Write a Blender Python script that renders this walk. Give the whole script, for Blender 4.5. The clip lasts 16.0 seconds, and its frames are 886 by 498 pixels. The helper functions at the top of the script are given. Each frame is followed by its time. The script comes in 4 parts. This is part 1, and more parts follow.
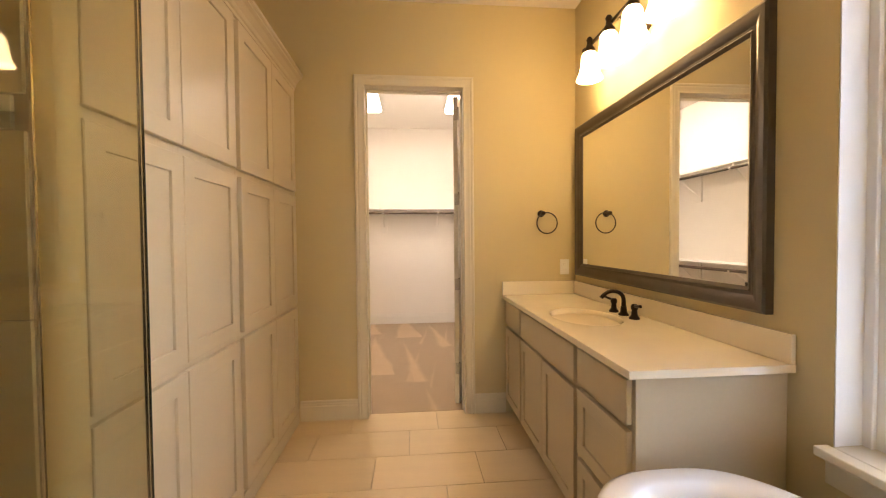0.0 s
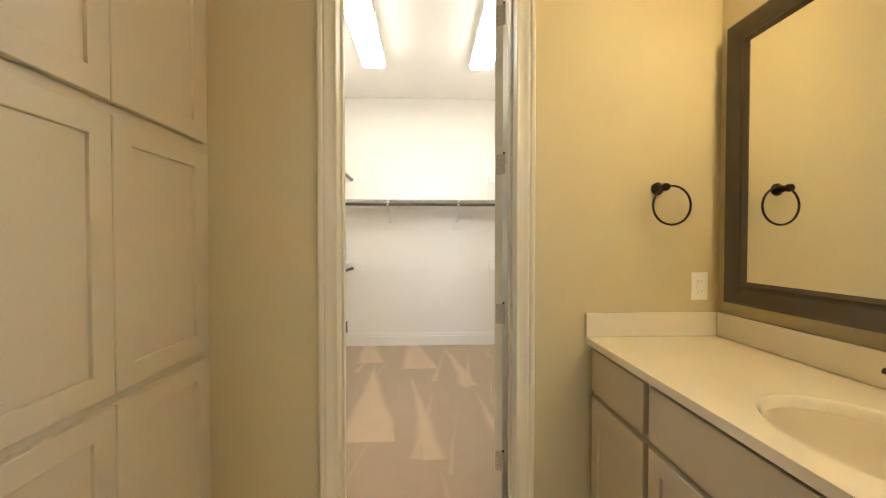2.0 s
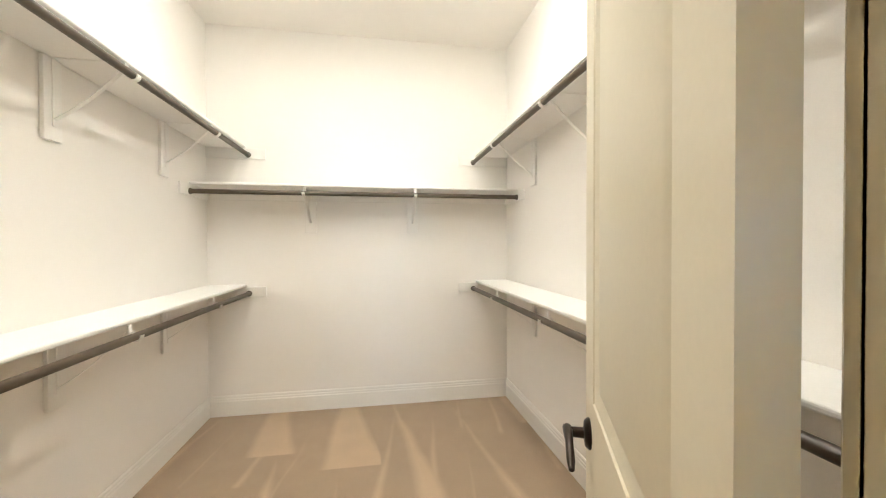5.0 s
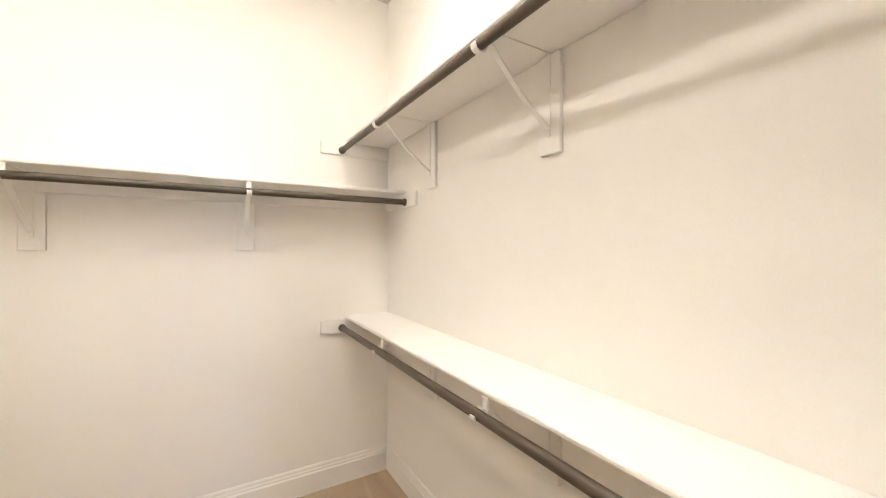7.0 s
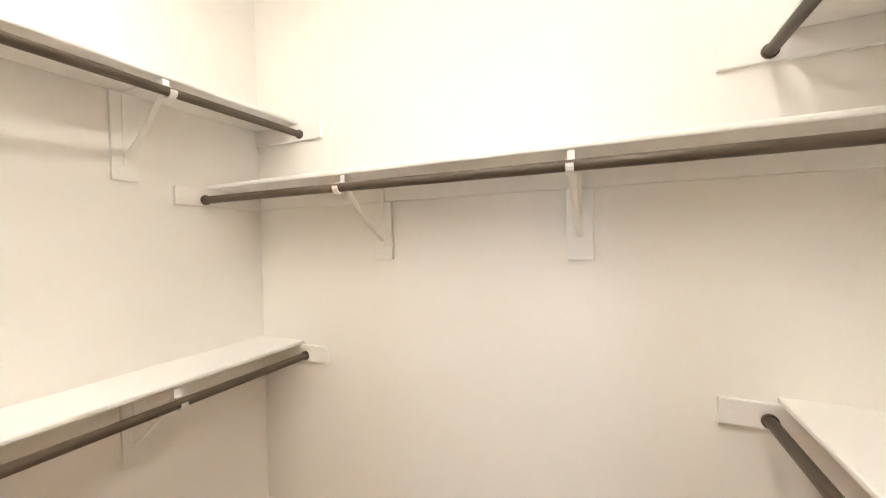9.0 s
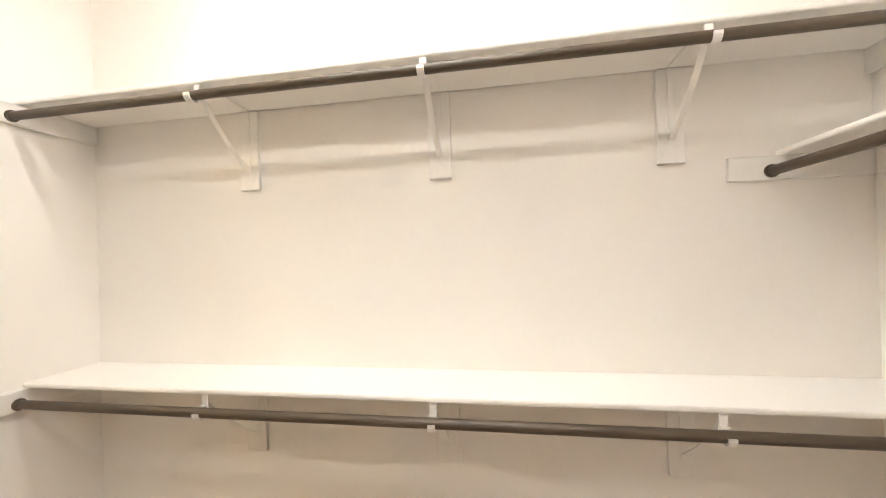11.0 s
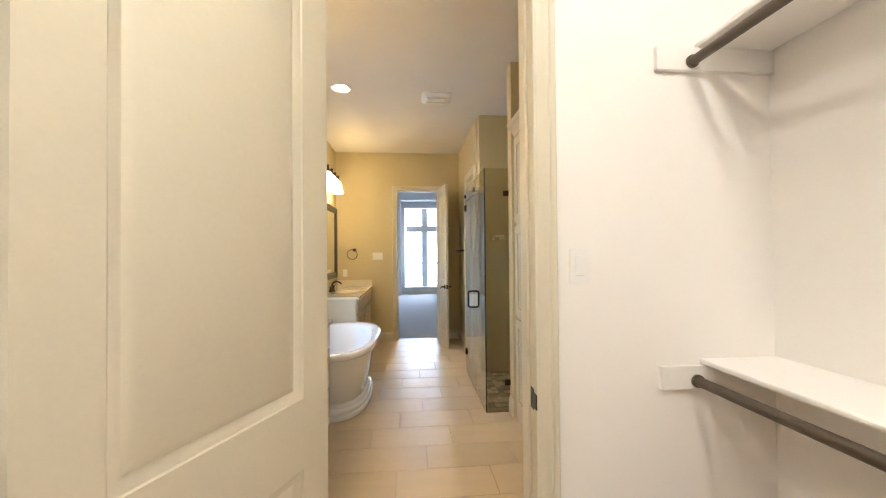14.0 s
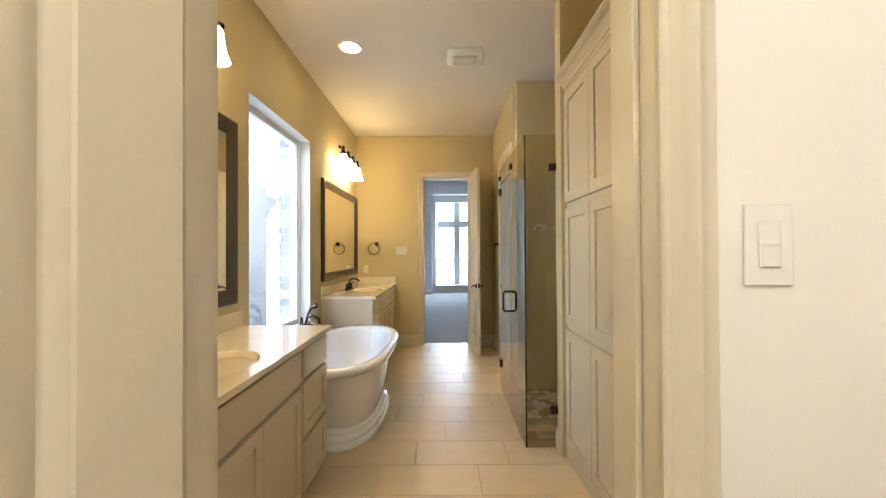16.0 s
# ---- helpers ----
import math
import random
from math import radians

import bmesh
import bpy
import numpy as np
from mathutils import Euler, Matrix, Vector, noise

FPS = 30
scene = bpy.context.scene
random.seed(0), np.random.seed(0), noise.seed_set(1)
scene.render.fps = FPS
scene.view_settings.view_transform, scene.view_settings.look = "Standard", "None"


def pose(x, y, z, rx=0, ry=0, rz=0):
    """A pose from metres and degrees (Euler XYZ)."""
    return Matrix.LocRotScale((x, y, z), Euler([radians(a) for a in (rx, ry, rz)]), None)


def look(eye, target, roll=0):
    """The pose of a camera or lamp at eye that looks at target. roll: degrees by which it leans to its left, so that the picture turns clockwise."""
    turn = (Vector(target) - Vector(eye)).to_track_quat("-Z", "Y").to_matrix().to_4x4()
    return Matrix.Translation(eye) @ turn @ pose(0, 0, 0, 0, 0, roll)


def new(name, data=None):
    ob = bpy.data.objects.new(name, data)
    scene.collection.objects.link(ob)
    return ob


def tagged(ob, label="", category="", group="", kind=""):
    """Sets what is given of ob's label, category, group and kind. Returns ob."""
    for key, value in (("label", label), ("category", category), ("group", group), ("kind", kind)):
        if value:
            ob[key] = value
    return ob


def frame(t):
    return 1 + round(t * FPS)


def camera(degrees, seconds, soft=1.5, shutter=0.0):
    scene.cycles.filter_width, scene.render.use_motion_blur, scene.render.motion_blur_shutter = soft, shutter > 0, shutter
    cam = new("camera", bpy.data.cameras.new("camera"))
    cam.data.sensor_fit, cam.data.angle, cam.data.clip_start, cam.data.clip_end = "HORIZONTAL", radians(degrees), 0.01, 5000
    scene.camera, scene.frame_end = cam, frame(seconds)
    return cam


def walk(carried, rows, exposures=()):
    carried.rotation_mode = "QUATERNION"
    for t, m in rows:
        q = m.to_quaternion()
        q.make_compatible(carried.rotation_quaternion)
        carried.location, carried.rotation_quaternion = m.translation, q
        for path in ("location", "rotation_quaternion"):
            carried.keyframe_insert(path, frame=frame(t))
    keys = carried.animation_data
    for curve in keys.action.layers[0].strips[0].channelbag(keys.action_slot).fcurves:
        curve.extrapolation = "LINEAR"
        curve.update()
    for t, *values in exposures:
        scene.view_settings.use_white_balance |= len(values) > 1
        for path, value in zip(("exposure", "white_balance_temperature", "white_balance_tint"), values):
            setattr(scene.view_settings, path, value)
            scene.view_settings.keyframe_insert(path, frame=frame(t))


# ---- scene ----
cam = camera(99.0, 16.0, soft=1.2)

PATH = [
    (0, (-0.002, -2.809, 1.315), (0.163, -0.817, 1.266), -0.5),
    (0.5, (0.008, -2.489, 1.312), (0.167, -0.496, 1.263), -0.3),
    (1, (0.01, -2.162, 1.297), (0.169, -0.168, 1.256), -0.3),
    (1.5, (0.016, -1.84, 1.288), (0.148, 0.155, 1.248), -0.2),
    (2, (0.022, -1.533, 1.286), (0.111, 0.465, 1.248), -0.0),
    (2.5, (0.022, -1.234, 1.288), (0.087, 0.764, 1.255), -0.1),
    (3, (0.028, -0.955, 1.295), (0.083, 1.044, 1.261), -0.1),
    (3.1, (0.036, -0.896, 1.306), (0.086, 1.103, 1.267), -0.4),
    (3.2, (0.033, -0.836, 1.314), (0.084, 1.163, 1.273), -0.6),
    (5.3, (0.119, 0.079, 1.345), (0.58, 2.025, 1.327), -0.1),
    (5.5, (0.119, 0.16, 1.35), (0.678, 2.08, 1.328), -0.1),
    (6, (0.165, 0.387, 1.373), (0.976, 2.215, 1.353), -0.1),
    (6.5, (0.223, 0.621, 1.415), (1.23, 2.348, 1.401), -0.0),
    (7, (0.263, 0.84, 1.454), (1.291, 2.556, 1.445), 0.1),
    (7.5, (0.345, 1.067, 1.47), (1.214, 2.868, 1.458), -0.1),
    (8, (0.416, 1.284, 1.53), (0.886, 3.227, 1.507), -0.3),
    (8.5, (0.479, 1.512, 1.531), (0.392, 3.51, 1.493), -0.5),
    (9, (0.509, 1.737, 1.515), (-0.318, 3.558, 1.47), -1.1),
    (9.2, (0.5, 1.802, 1.524), (-0.613, 3.463, 1.474), -1.3),
    (11.3, (0.203, 1.983, 1.483), (-1.686, 1.328, 1.491), -1.6),
    (11.5, (0.175, 1.961, 1.485), (-1.631, 1.102, 1.487), -1.5),
    (12, (0.129, 1.873, 1.461), (-1.366, 0.545, 1.479), -1.3),
    (12.5, (0.139, 1.743, 1.46), (-0.909, 0.039, 1.476), -1.2),
    (13, (0.18, 1.613, 1.441), (-0.432, -0.291, 1.464), -1.0),
    (13.5, (0.16, 1.496, 1.418), (-0.159, -0.478, 1.445), -0.7),
    (14, (0.08, 1.358, 1.396), (-0.098, -0.633, 1.423), -0.5),
    (14.5, (0.02, 1.175, 1.382), (-0.1, -0.821, 1.408), -0.4),
    (15, (-0.002, 0.988, 1.367), (-0.09, -1.01, 1.395), -0.3),
    (15.5, (-0.003, 0.859, 1.358), (-0.047, -1.14, 1.38), -0.2),
    (16, (-0.024, 0.679, 1.343), (-0.02, -1.321, 1.362), -0.3),
]
walk(cam, [(t, look(eye, target, roll)) for t, eye, target, roll in PATH],
     [(0, 4.50, 8000, 20), (1.0, 4.60, 7300, 13), (1.6, 4.66, 6550, 5), (3.2, 4.65, 6150, 4), (5.0, 4.70, 6200, 4), (7, 4.71, 6450, 9), (9.2, 4.68, 6450, 9), (11.3, 4.64, 6300, 10), (14.5, 4.62, 6400, 9), (16, 4.58, 6650, 7)])

# ---------- world, sun, exposure ----------
world = bpy.data.worlds.new("world")
scene.world = world
world.use_nodes = True
wt = world.node_tree
sky = wt.nodes.new("ShaderNodeTexSky")
sky.sky_type = "NISHITA"
sky.sun_disc = False
sky.sun_elevation = radians(50)
sky.sun_rotation = radians(-70)
bgn = wt.nodes["Background"]
bgn.inputs[1].default_value = 0.15
wt.links.new(sky.outputs[0], bgn.inputs[0])
sun = new("sun", bpy.data.lights.new("sun", "SUN"))
sun.data.energy = 0.4
sun.data.angle = radians(10)
sun.data.color = (1, 0.95, 0.88)
sun.matrix_basis = look((-8, 3, 10), (0, 0, 0))

WARM = (1.0, 0.76, 0.42)
SHADE_GLOW, CAN_GLOW, TUBE_GLOW = 0.90, 3.2, 1.20
# daylight that enters by the bedroom windows
day = new("bedroom_daylight", bpy.data.lights.new("bedroom_daylight", "AREA"))
day.data.shape, day.data.size, day.data.size_y, day.data.energy, day.data.color = "RECTANGLE", 1.34, 2.74, 5.2, (0.62, 0.75, 1.0)
day.matrix_basis = look((-0.45, -12.16, 1.64), (-0.45, -10, 1.64))


# ---------- materials ----------
def mat(name, color, rough=0.5, metal=0.0, var=0.06, scale=3.0, bump=0.0, bscale=200.0, grain=0.03, coat=0.0, stretch=(1, 1, 1), rand=0.0):
    """Principled paint, stone or metal with broad stains, fine grain, uneven gloss and relief."""
    m = bpy.data.materials.new(name)
    m.use_nodes = True
    nt = m.node_tree
    nd, ln = nt.nodes, nt.links
    p = nd["Principled BSDF"]
    co = nd.new("ShaderNodeTexCoord")
    mp = nd.new("ShaderNodeMapping")
    mp.inputs["Scale"].default_value = stretch
    ln.new(co.outputs["Object"], mp.inputs[0])
    def noise_node(s, d):
        n = nd.new("ShaderNodeTexNoise")
        n.inputs["Scale"].default_value = s
        n.inputs["Detail"].default_value = d
        ln.new(mp.outputs[0], n.inputs["Vector"])
        return n
    big, fine = noise_node(scale, 4), noise_node(bscale, 2)
    def band(src, lo, hi):
        r = nd.new("ShaderNodeMapRange")
        r.inputs[3].default_value, r.inputs[4].default_value = lo, hi
        ln.new(src, r.inputs[0])
        return r.outputs[0]
    v1, v2 = band(big.outputs[0], 1 - var, 1 + var), band(fine.outputs[0], 1 - grain, 1 + grain)
    mul = nd.new("ShaderNodeMath")
    mul.operation = "MULTIPLY"
    ln.new(v1, mul.inputs[0])
    ln.new(v2, mul.inputs[1])
    out = mul.outputs[0]
    if rand:
        oi = nd.new("ShaderNodeObjectInfo")
        m2 = nd.new("ShaderNodeMath")
        m2.operation = "MULTIPLY"
        ln.new(out, m2.inputs[0])
        ln.new(band(oi.outputs["Random"], 1 - rand, 1 + rand), m2.inputs[1])
        out = m2.outputs[0]
    hsv = nd.new("ShaderNodeHueSaturation")
    hsv.inputs["Color"].default_value = (*color, 1)
    ln.new(out, hsv.inputs["Value"])
    ln.new(hsv.outputs[0], p.inputs["Base Color"])
    ln.new(band(big.outputs[0], max(rough - 0.05, 0.02), rough + 0.05), p.inputs["Roughness"])
    p.inputs["Metallic"].default_value = metal
    p.inputs["Coat Weight"].default_value = coat
    if bump:
        b = nd.new("ShaderNodeBump")
        b.inputs["Strength"].default_value = bump
        b.inputs["Distance"].default_value = 0.002
        ln.new(fine.outputs[0], b.inputs["Height"])
        ln.new(b.outputs[0], p.inputs["Normal"])
    return m


def glow(name, color, strength):
    m = bpy.data.materials.new(name)
    m.use_nodes = True
    p = m.node_tree.nodes["Principled BSDF"]
    p.inputs["Base Color"].default_value = (0.9, 0.88, 0.84, 1)
    p.inputs["Emission Color"].default_value = (*color, 1)
    p.inputs["Emission Strength"].default_value = strength
    return m


def glass(name, color, rough=0.0):
    m = bpy.data.materials.new(name)
    m.use_nodes = True
    p = m.node_tree.nodes["Principled BSDF"]
    p.inputs["Base Color"].default_value = (*color, 1)
    p.inputs["Transmission Weight"].default_value = 1
    p.inputs["Roughness"].default_value = rough
    p.inputs["IOR"].default_value = 1.45
    return m


def carpet(name, color, marks):
    """Cut-pile carpet; the vacuum cleaner's strokes show as long wedges of brushed pile."""
    m = mat(name, color, 0.95, var=0.10, scale=7, bump=0.9, bscale=420, grain=0.28)
    nt = m.node_tree
    nd, ln = nt.nodes, nt.links
    p = nd["Principled BSDF"]
    p.inputs["Sheen Weight"].default_value = 0.25
    if not marks:
        return m
    hsv = [n for n in nd if n.bl_idname == "ShaderNodeHueSaturation"][0]
    co = nd.new("ShaderNodeTexCoord")
    wob = nd.new("ShaderNodeTexNoise")
    wob.inputs["Scale"].default_value = 0.9
    ln.new(co.outputs["Object"], wob.inputs["Vector"])
    sep = nd.new("ShaderNodeSeparateXYZ")
    ln.new(co.outputs["Object"], sep.inputs[0])
    def calc(op, a, b=0.0):
        n = nd.new("ShaderNodeMath")
        n.operation = op
        for i, v in enumerate((a, b)):
            if isinstance(v, (int, float)):
                n.inputs[i].default_value = v
            else:
                ln.new(v, n.inputs[i])
        return n.outputs[0]
    def chance(a, b):
        n = nd.new("ShaderNodeTexWhiteNoise")
        n.noise_dimensions = "2D"
        v = nd.new("ShaderNodeCombineXYZ")
        ln.new(a, v.inputs[0])
        ln.new(b, v.inputs[1])
        ln.new(v.outputs[0], n.inputs["Vector"])
        return n.outputs[0]
    def strokes(per_x, skew, per_y, wide):
        lane = calc("ADD", calc("ADD", calc("MULTIPLY", sep.outputs[0], per_x), calc("MULTIPLY", sep.outputs[1], skew)), calc("MULTIPLY", wob.outputs[0], 0.35))
        row = calc("FLOOR", lane)
        far = calc("ADD", calc("MULTIPLY", sep.outputs[1], per_y), calc("MULTIPLY", chance(row, row), 3.0))
        pick = chance(row, calc("FLOOR", far))
        run = calc("FRACT", far)
        off = calc("ABSOLUTE", calc("SUBTRACT", calc("FRACT", lane), calc("ADD", calc("MULTIPLY", pick, 0.4), 0.3)))
        edge = calc("SUBTRACT", calc("MULTIPLY", calc("MULTIPLY", calc("SUBTRACT", 1.0, run), pick), wide), off)
        return calc("MINIMUM", calc("MAXIMUM", calc("MULTIPLY", edge, 9.0), 0.0), 1.0)
    soft = calc("MAXIMUM", strokes(2.1, 0.25, 0.62, 0.48), calc("MULTIPLY", strokes(3.7, -0.5, 0.8, 0.2), 0.7))
    old = hsv.inputs["Value"].links[0].from_socket
    ln.new(calc("MULTIPLY", old, calc("ADD", calc("MULTIPLY", soft, 0.36), 0.92)), hsv.inputs["Value"])
    return m


def brick_mat(name):
    m = bpy.data.materials.new(name)
    m.use_nodes = True
    nt = m.node_tree
    nd, ln = nt.nodes, nt.links
    co = nd.new("ShaderNodeTexCoord")
    sp = nd.new("ShaderNodeSeparateXYZ")
    cb = nd.new("ShaderNodeCombineXYZ")
    ln.new(co.outputs["Object"], sp.inputs[0])
    ln.new(sp.outputs[1], cb.inputs[0])
    ln.new(sp.outputs[2], cb.inputs[1])
    b = nd.new("ShaderNodeTexBrick")
    b.inputs["Scale"].default_value = 1
    b.inputs["Brick Width"].default_value = 0.21
    b.inputs["Row Height"].default_value = 0.075
    b.inputs["Mortar Size"].default_value = 0.008
    b.inputs["Color1"].default_value = (0.13, 0.125, 0.13, 1)
    b.inputs["Color2"].default_value = (0.075, 0.07, 0.075, 1)
    b.inputs["Mortar"].default_value = (0.17, 0.17, 0.17, 1)
    ln.new(cb.outputs[0], b.inputs["Vector"])
    ln.new(b.outputs["Color"], nd["Principled BSDF"].inputs["Base Color"])
    bp = nd.new("ShaderNodeBump")
    bp.invert = True
    bp.inputs["Distance"].default_value = 0.006
    ln.new(b.outputs["Fac"], bp.inputs["Height"])
    ln.new(bp.outputs[0], nd["Principled BSDF"].inputs["Normal"])
    nd["Principled BSDF"].inputs["Roughness"].default_value = 0.9
    return m


M_WALL = mat("beige_wall_paint", (0.60, 0.503, 0.295), 0.75, var=0.03, bump=0.10, bscale=260)
M_CEIL = mat("ceiling_paint", (0.76, 0.71, 0.65), 0.9, var=0.03, bump=0.3, bscale=180)
M_CLOSET = mat("cream_closet_paint", (0.87, 0.83, 0.775), 0.8, var=0.02, bump=0.07, bscale=260)
M_TRIM = mat("cream_trim_paint", (0.68, 0.615, 0.472), 0.35, var=0.03, bump=0.06, bscale=90)
M_SHELF = mat("white_shelf_paint", (0.86, 0.83, 0.78), 0.4, var=0.02, bump=0.05, bscale=90)
M_CAB = mat("cabinet_paint", (0.55, 0.47, 0.335), 0.32, var=0.03, bump=0.05, bscale=80)
M_COUNTER = mat("cultured_marble", (0.80, 0.72, 0.565), 0.15, var=0.05, scale=5, grain=0.01, coat=0.5)
M_BRONZE = mat("oil_rubbed_bronze", (0.045, 0.033, 0.026), 0.32, metal=0.85, var=0.3, scale=30)
M_ROD = mat("stained_rod_wood", (0.075, 0.054, 0.035), 0.42, var=0.35, scale=9, grain=0.35, bscale=60, bump=0.15, stretch=(1, 0.12, 1), coat=0.0)
M_ROD_ACROSS = mat("stained_rod_wood_across", (0.075, 0.054, 0.035), 0.42, var=0.35, scale=9, grain=0.35, bscale=60, bump=0.15, stretch=(0.12, 1, 1), coat=0.0)
M_FRAME = mat("mirror_frame_lacquer", (0.075, 0.058, 0.045), 0.33, metal=0.35, var=0.2, scale=9, coat=0.3)
M_MIRROR = mat("mirror_silver", (0.90, 0.90, 0.87), 0.02, metal=1.0, var=0.0, grain=0.0)
M_MIRROR.node_tree.nodes["Principled BSDF"].inputs["Roughness"].links and M_MIRROR.node_tree.links.remove(M_MIRROR.node_tree.nodes["Principled BSDF"].inputs["Roughness"].links[0])
M_MIRROR.node_tree.nodes["Principled BSDF"].inputs["Roughness"].default_value = 0.01
M_TUB = mat("white_acrylic", (0.86, 0.86, 0.86), 0.12, var=0.01, grain=0.0, coat=0.6)
M_TILE = mat("porcelain_tile", (0.67, 0.53, 0.345), 0.42, var=0.10, scale=2.6, bump=0.03, bscale=46, grain=0.05, stretch=(0.35, 5, 1), rand=0.05)
M_TILE.node_tree.nodes["Principled BSDF"].inputs["Specular IOR Level"].default_value = 0.4
M_GROUT = mat("grout", (0.42, 0.35, 0.26), 0.9, var=0.1)
M_MOSAIC = mat("mosaic_tile", (0.68, 0.58, 0.41), 0.4, var=0.1, rand=0.5)
M_SHOWER = mat("shower_wall_tile", (0.60, 0.50, 0.31), 0.3, var=0.12, scale=2.5, rand=0.06)
M_ACCENT = mat("accent_mosaic", (0.68, 0.60, 0.42), 0.25, var=0.08, rand=0.4)
M_CARPET = carpet("tan_carpet", (0.43, 0.312, 0.20), True)
M_BEDCARPET = carpet("grey_carpet", (0.36, 0.35, 0.34), False)
M_BEDWALL = mat("grey_bedroom_paint", (0.68, 0.68, 0.67), 0.8, var=0.03)
M_PLASTIC = mat("white_plastic", (0.84, 0.82, 0.78), 0.3, var=0.01, grain=0.0)
M_VINYL = mat("white_vinyl", (0.84, 0.84, 0.83), 0.35, var=0.02)
M_GLASS = glass("clear_glass", (0.78, 0.735, 0.61))
M_PANE = glass("window_glass", (0.98, 0.99, 0.99))
M_EDGE = mat("dark_glass_edge", (0.035, 0.045, 0.035), 0.15, var=0.0)
M_STEEL = mat("satin_nickel", (0.55, 0.52, 0.47), 0.3, metal=0.9, var=0.1)
M_SHADE = glow("frosted_shade", WARM, SHADE_GLOW)
M_CAN = glow("recessed_bulb", WARM, CAN_GLOW)
M_TUBE = glow("lamp_diffuser", (1.0, 0.95, 0.89), TUBE_GLOW)
M_HINGE = mat("painted_hinge_metal", (0.46, 0.41, 0.32), 0.35, metal=0.4, var=0.08, scale=40)
M_BRICK = mat("grey_brick", (0.24, 0.225, 0.22), 0.9, var=0.2, scale=12, bump=0.5, bscale=120, grain=0.1, rand=0.3)
M_BRICKFAR = brick_mat("pale_brick_wall")
M_GROUND = mat("pale_ground", (0.46, 0.44, 0.40), 0.95, var=0.3, scale=0.8, grain=0.3, bscale=40)
M_STONE = mat("stone_band", (0.33, 0.32, 0.30), 0.8)
M_SLATE = mat("dark_eave_paint", (0.05, 0.055, 0.065), 0.7, var=0.15)
M_BARK = mat("bark", (0.12, 0.09, 0.07), 0.9, var=0.3)
# flat tones for the shade inside slots, gaps and holes
M_SLOT_SHADE = mat("slot_shade_grey", (0.46, 0.43, 0.39), 0.6, var=0.0)
M_HOLE_SHADE = mat("hole_shade_dark", (0.05, 0.045, 0.04), 0.6, var=0.0)

# ---------- mesh helpers ----------
INV = {}


def box(bm, x0, x1, y0, y1, z0, z1, bevel=0.0, m=None):
    g = bmesh.ops.create_cube(bm, size=1)["verts"]
    bmesh.ops.transform(bm, matrix=Matrix.LocRotScale(((x0 + x1) / 2, (y0 + y1) / 2, (z0 + z1) / 2), None, (abs(x1 - x0), abs(y1 - y0), abs(z1 - z0))), verts=g)
    if bevel:
        es = list({e for v in g for e in v.link_edges})
        r = bmesh.ops.bevel(bm, geom=es, offset=bevel, segments=2, affect="EDGES", profile=0.5)
        g = list({v for f in r["faces"] for v in f.verts} | {v for v in g if v.is_valid})
    if m is not None:
        bmesh.ops.transform(bm, matrix=m, verts=g)
    return bm


def boxed(*a, bevel=0.0, m=None):
    return box(bmesh.new(), *a, bevel=bevel, m=m)


def lathe(bm, profile, n=24, m=None, sx=1.0, sy=1.0, power=2.0, close=False):
    """Rings of (radius, height) round z; sx, sy stretch them, power squares them off."""
    rings = []
    for r, z in profile:
        ring = []
        for i in range(n):
            a = 2 * math.pi * i / n
            c, s = math.cos(a), math.sin(a)
            c = math.copysign(abs(c) ** (2 / power), c)
            s = math.copysign(abs(s) ** (2 / power), s)
            rx, ry = r if isinstance(r, tuple) else (r * sx, r * sy)
            ring.append(bm.verts.new((rx * c, ry * s, z)))
        rings.append(ring)
    for a, b in zip(rings, rings[1:]):
        for i in range(n):
            bm.faces.new((a[i], a[(i + 1) % n], b[(i + 1) % n], b[i]))
    if close:
        bm.faces.new(rings[0][::-1])
        bm.faces.new(rings[-1])
    if m is not None:
        bmesh.ops.transform(bm, matrix=m, verts=[v for r in rings for v in r])
    return bm


def tube(bm, pts, r, n=10, radii=None):
    """A round bar along the points."""
    pts = [Vector(p) for p in pts]
    rings, up = [], None
    for i, p in enumerate(pts):
        d = (pts[min(i + 1, len(pts) - 1)] - pts[max(i - 1, 0)]).normalized()
        if up is None:
            up = d.orthogonal().normalized()
        up = (up - up.dot(d) * d).normalized()
        side = d.cross(up)
        rr = radii[i] if radii else r
        rings.append([bm.verts.new(p + rr * (math.cos(2 * math.pi * k / n) * up + math.sin(2 * math.pi * k / n) * side)) for k in range(n)])
    for a, b in zip(rings, rings[1:]):
        for k in range(n):
            bm.faces.new((a[k], a[(k + 1) % n], b[(k + 1) % n], b[k]))
    bm.faces.new(rings[0][::-1])
    bm.faces.new(rings[-1])
    return bm


def ring_bar(bm, c, r, thick, axis="y", n=36):
    vs = []
    for i in range(n):
        a = 2 * math.pi * i / n
        for k in range(8):
            b = 2 * math.pi * k / 8
            q = r + thick * math.cos(b)
            u, v, w = q * math.cos(a), q * math.sin(a), thick * math.sin(b)
            vs.append(bm.verts.new((c[0] + u, c[1] + w, c[2] + v) if axis == "y" else (c[0] + w, c[1] + u, c[2] + v)))
    for i in range(n):
        for k in range(8):
            j, l = (i + 1) % n, (k + 1) % 8
            bm.faces.new((vs[i * 8 + k], vs[j * 8 + k], vs[j * 8 + l], vs[i * 8 + l]))
    return bm


def mesh_of(name, bm, material, smooth=None):
    bmesh.ops.recalc_face_normals(bm, faces=bm.faces)
    me = bpy.data.meshes.new(name)
    bm.to_mesh(me)
    bm.free()
    me.materials.append(material)
    if smooth:
        me.shade_smooth()
        me.set_sharp_from_angle(angle=radians(smooth))
    return me


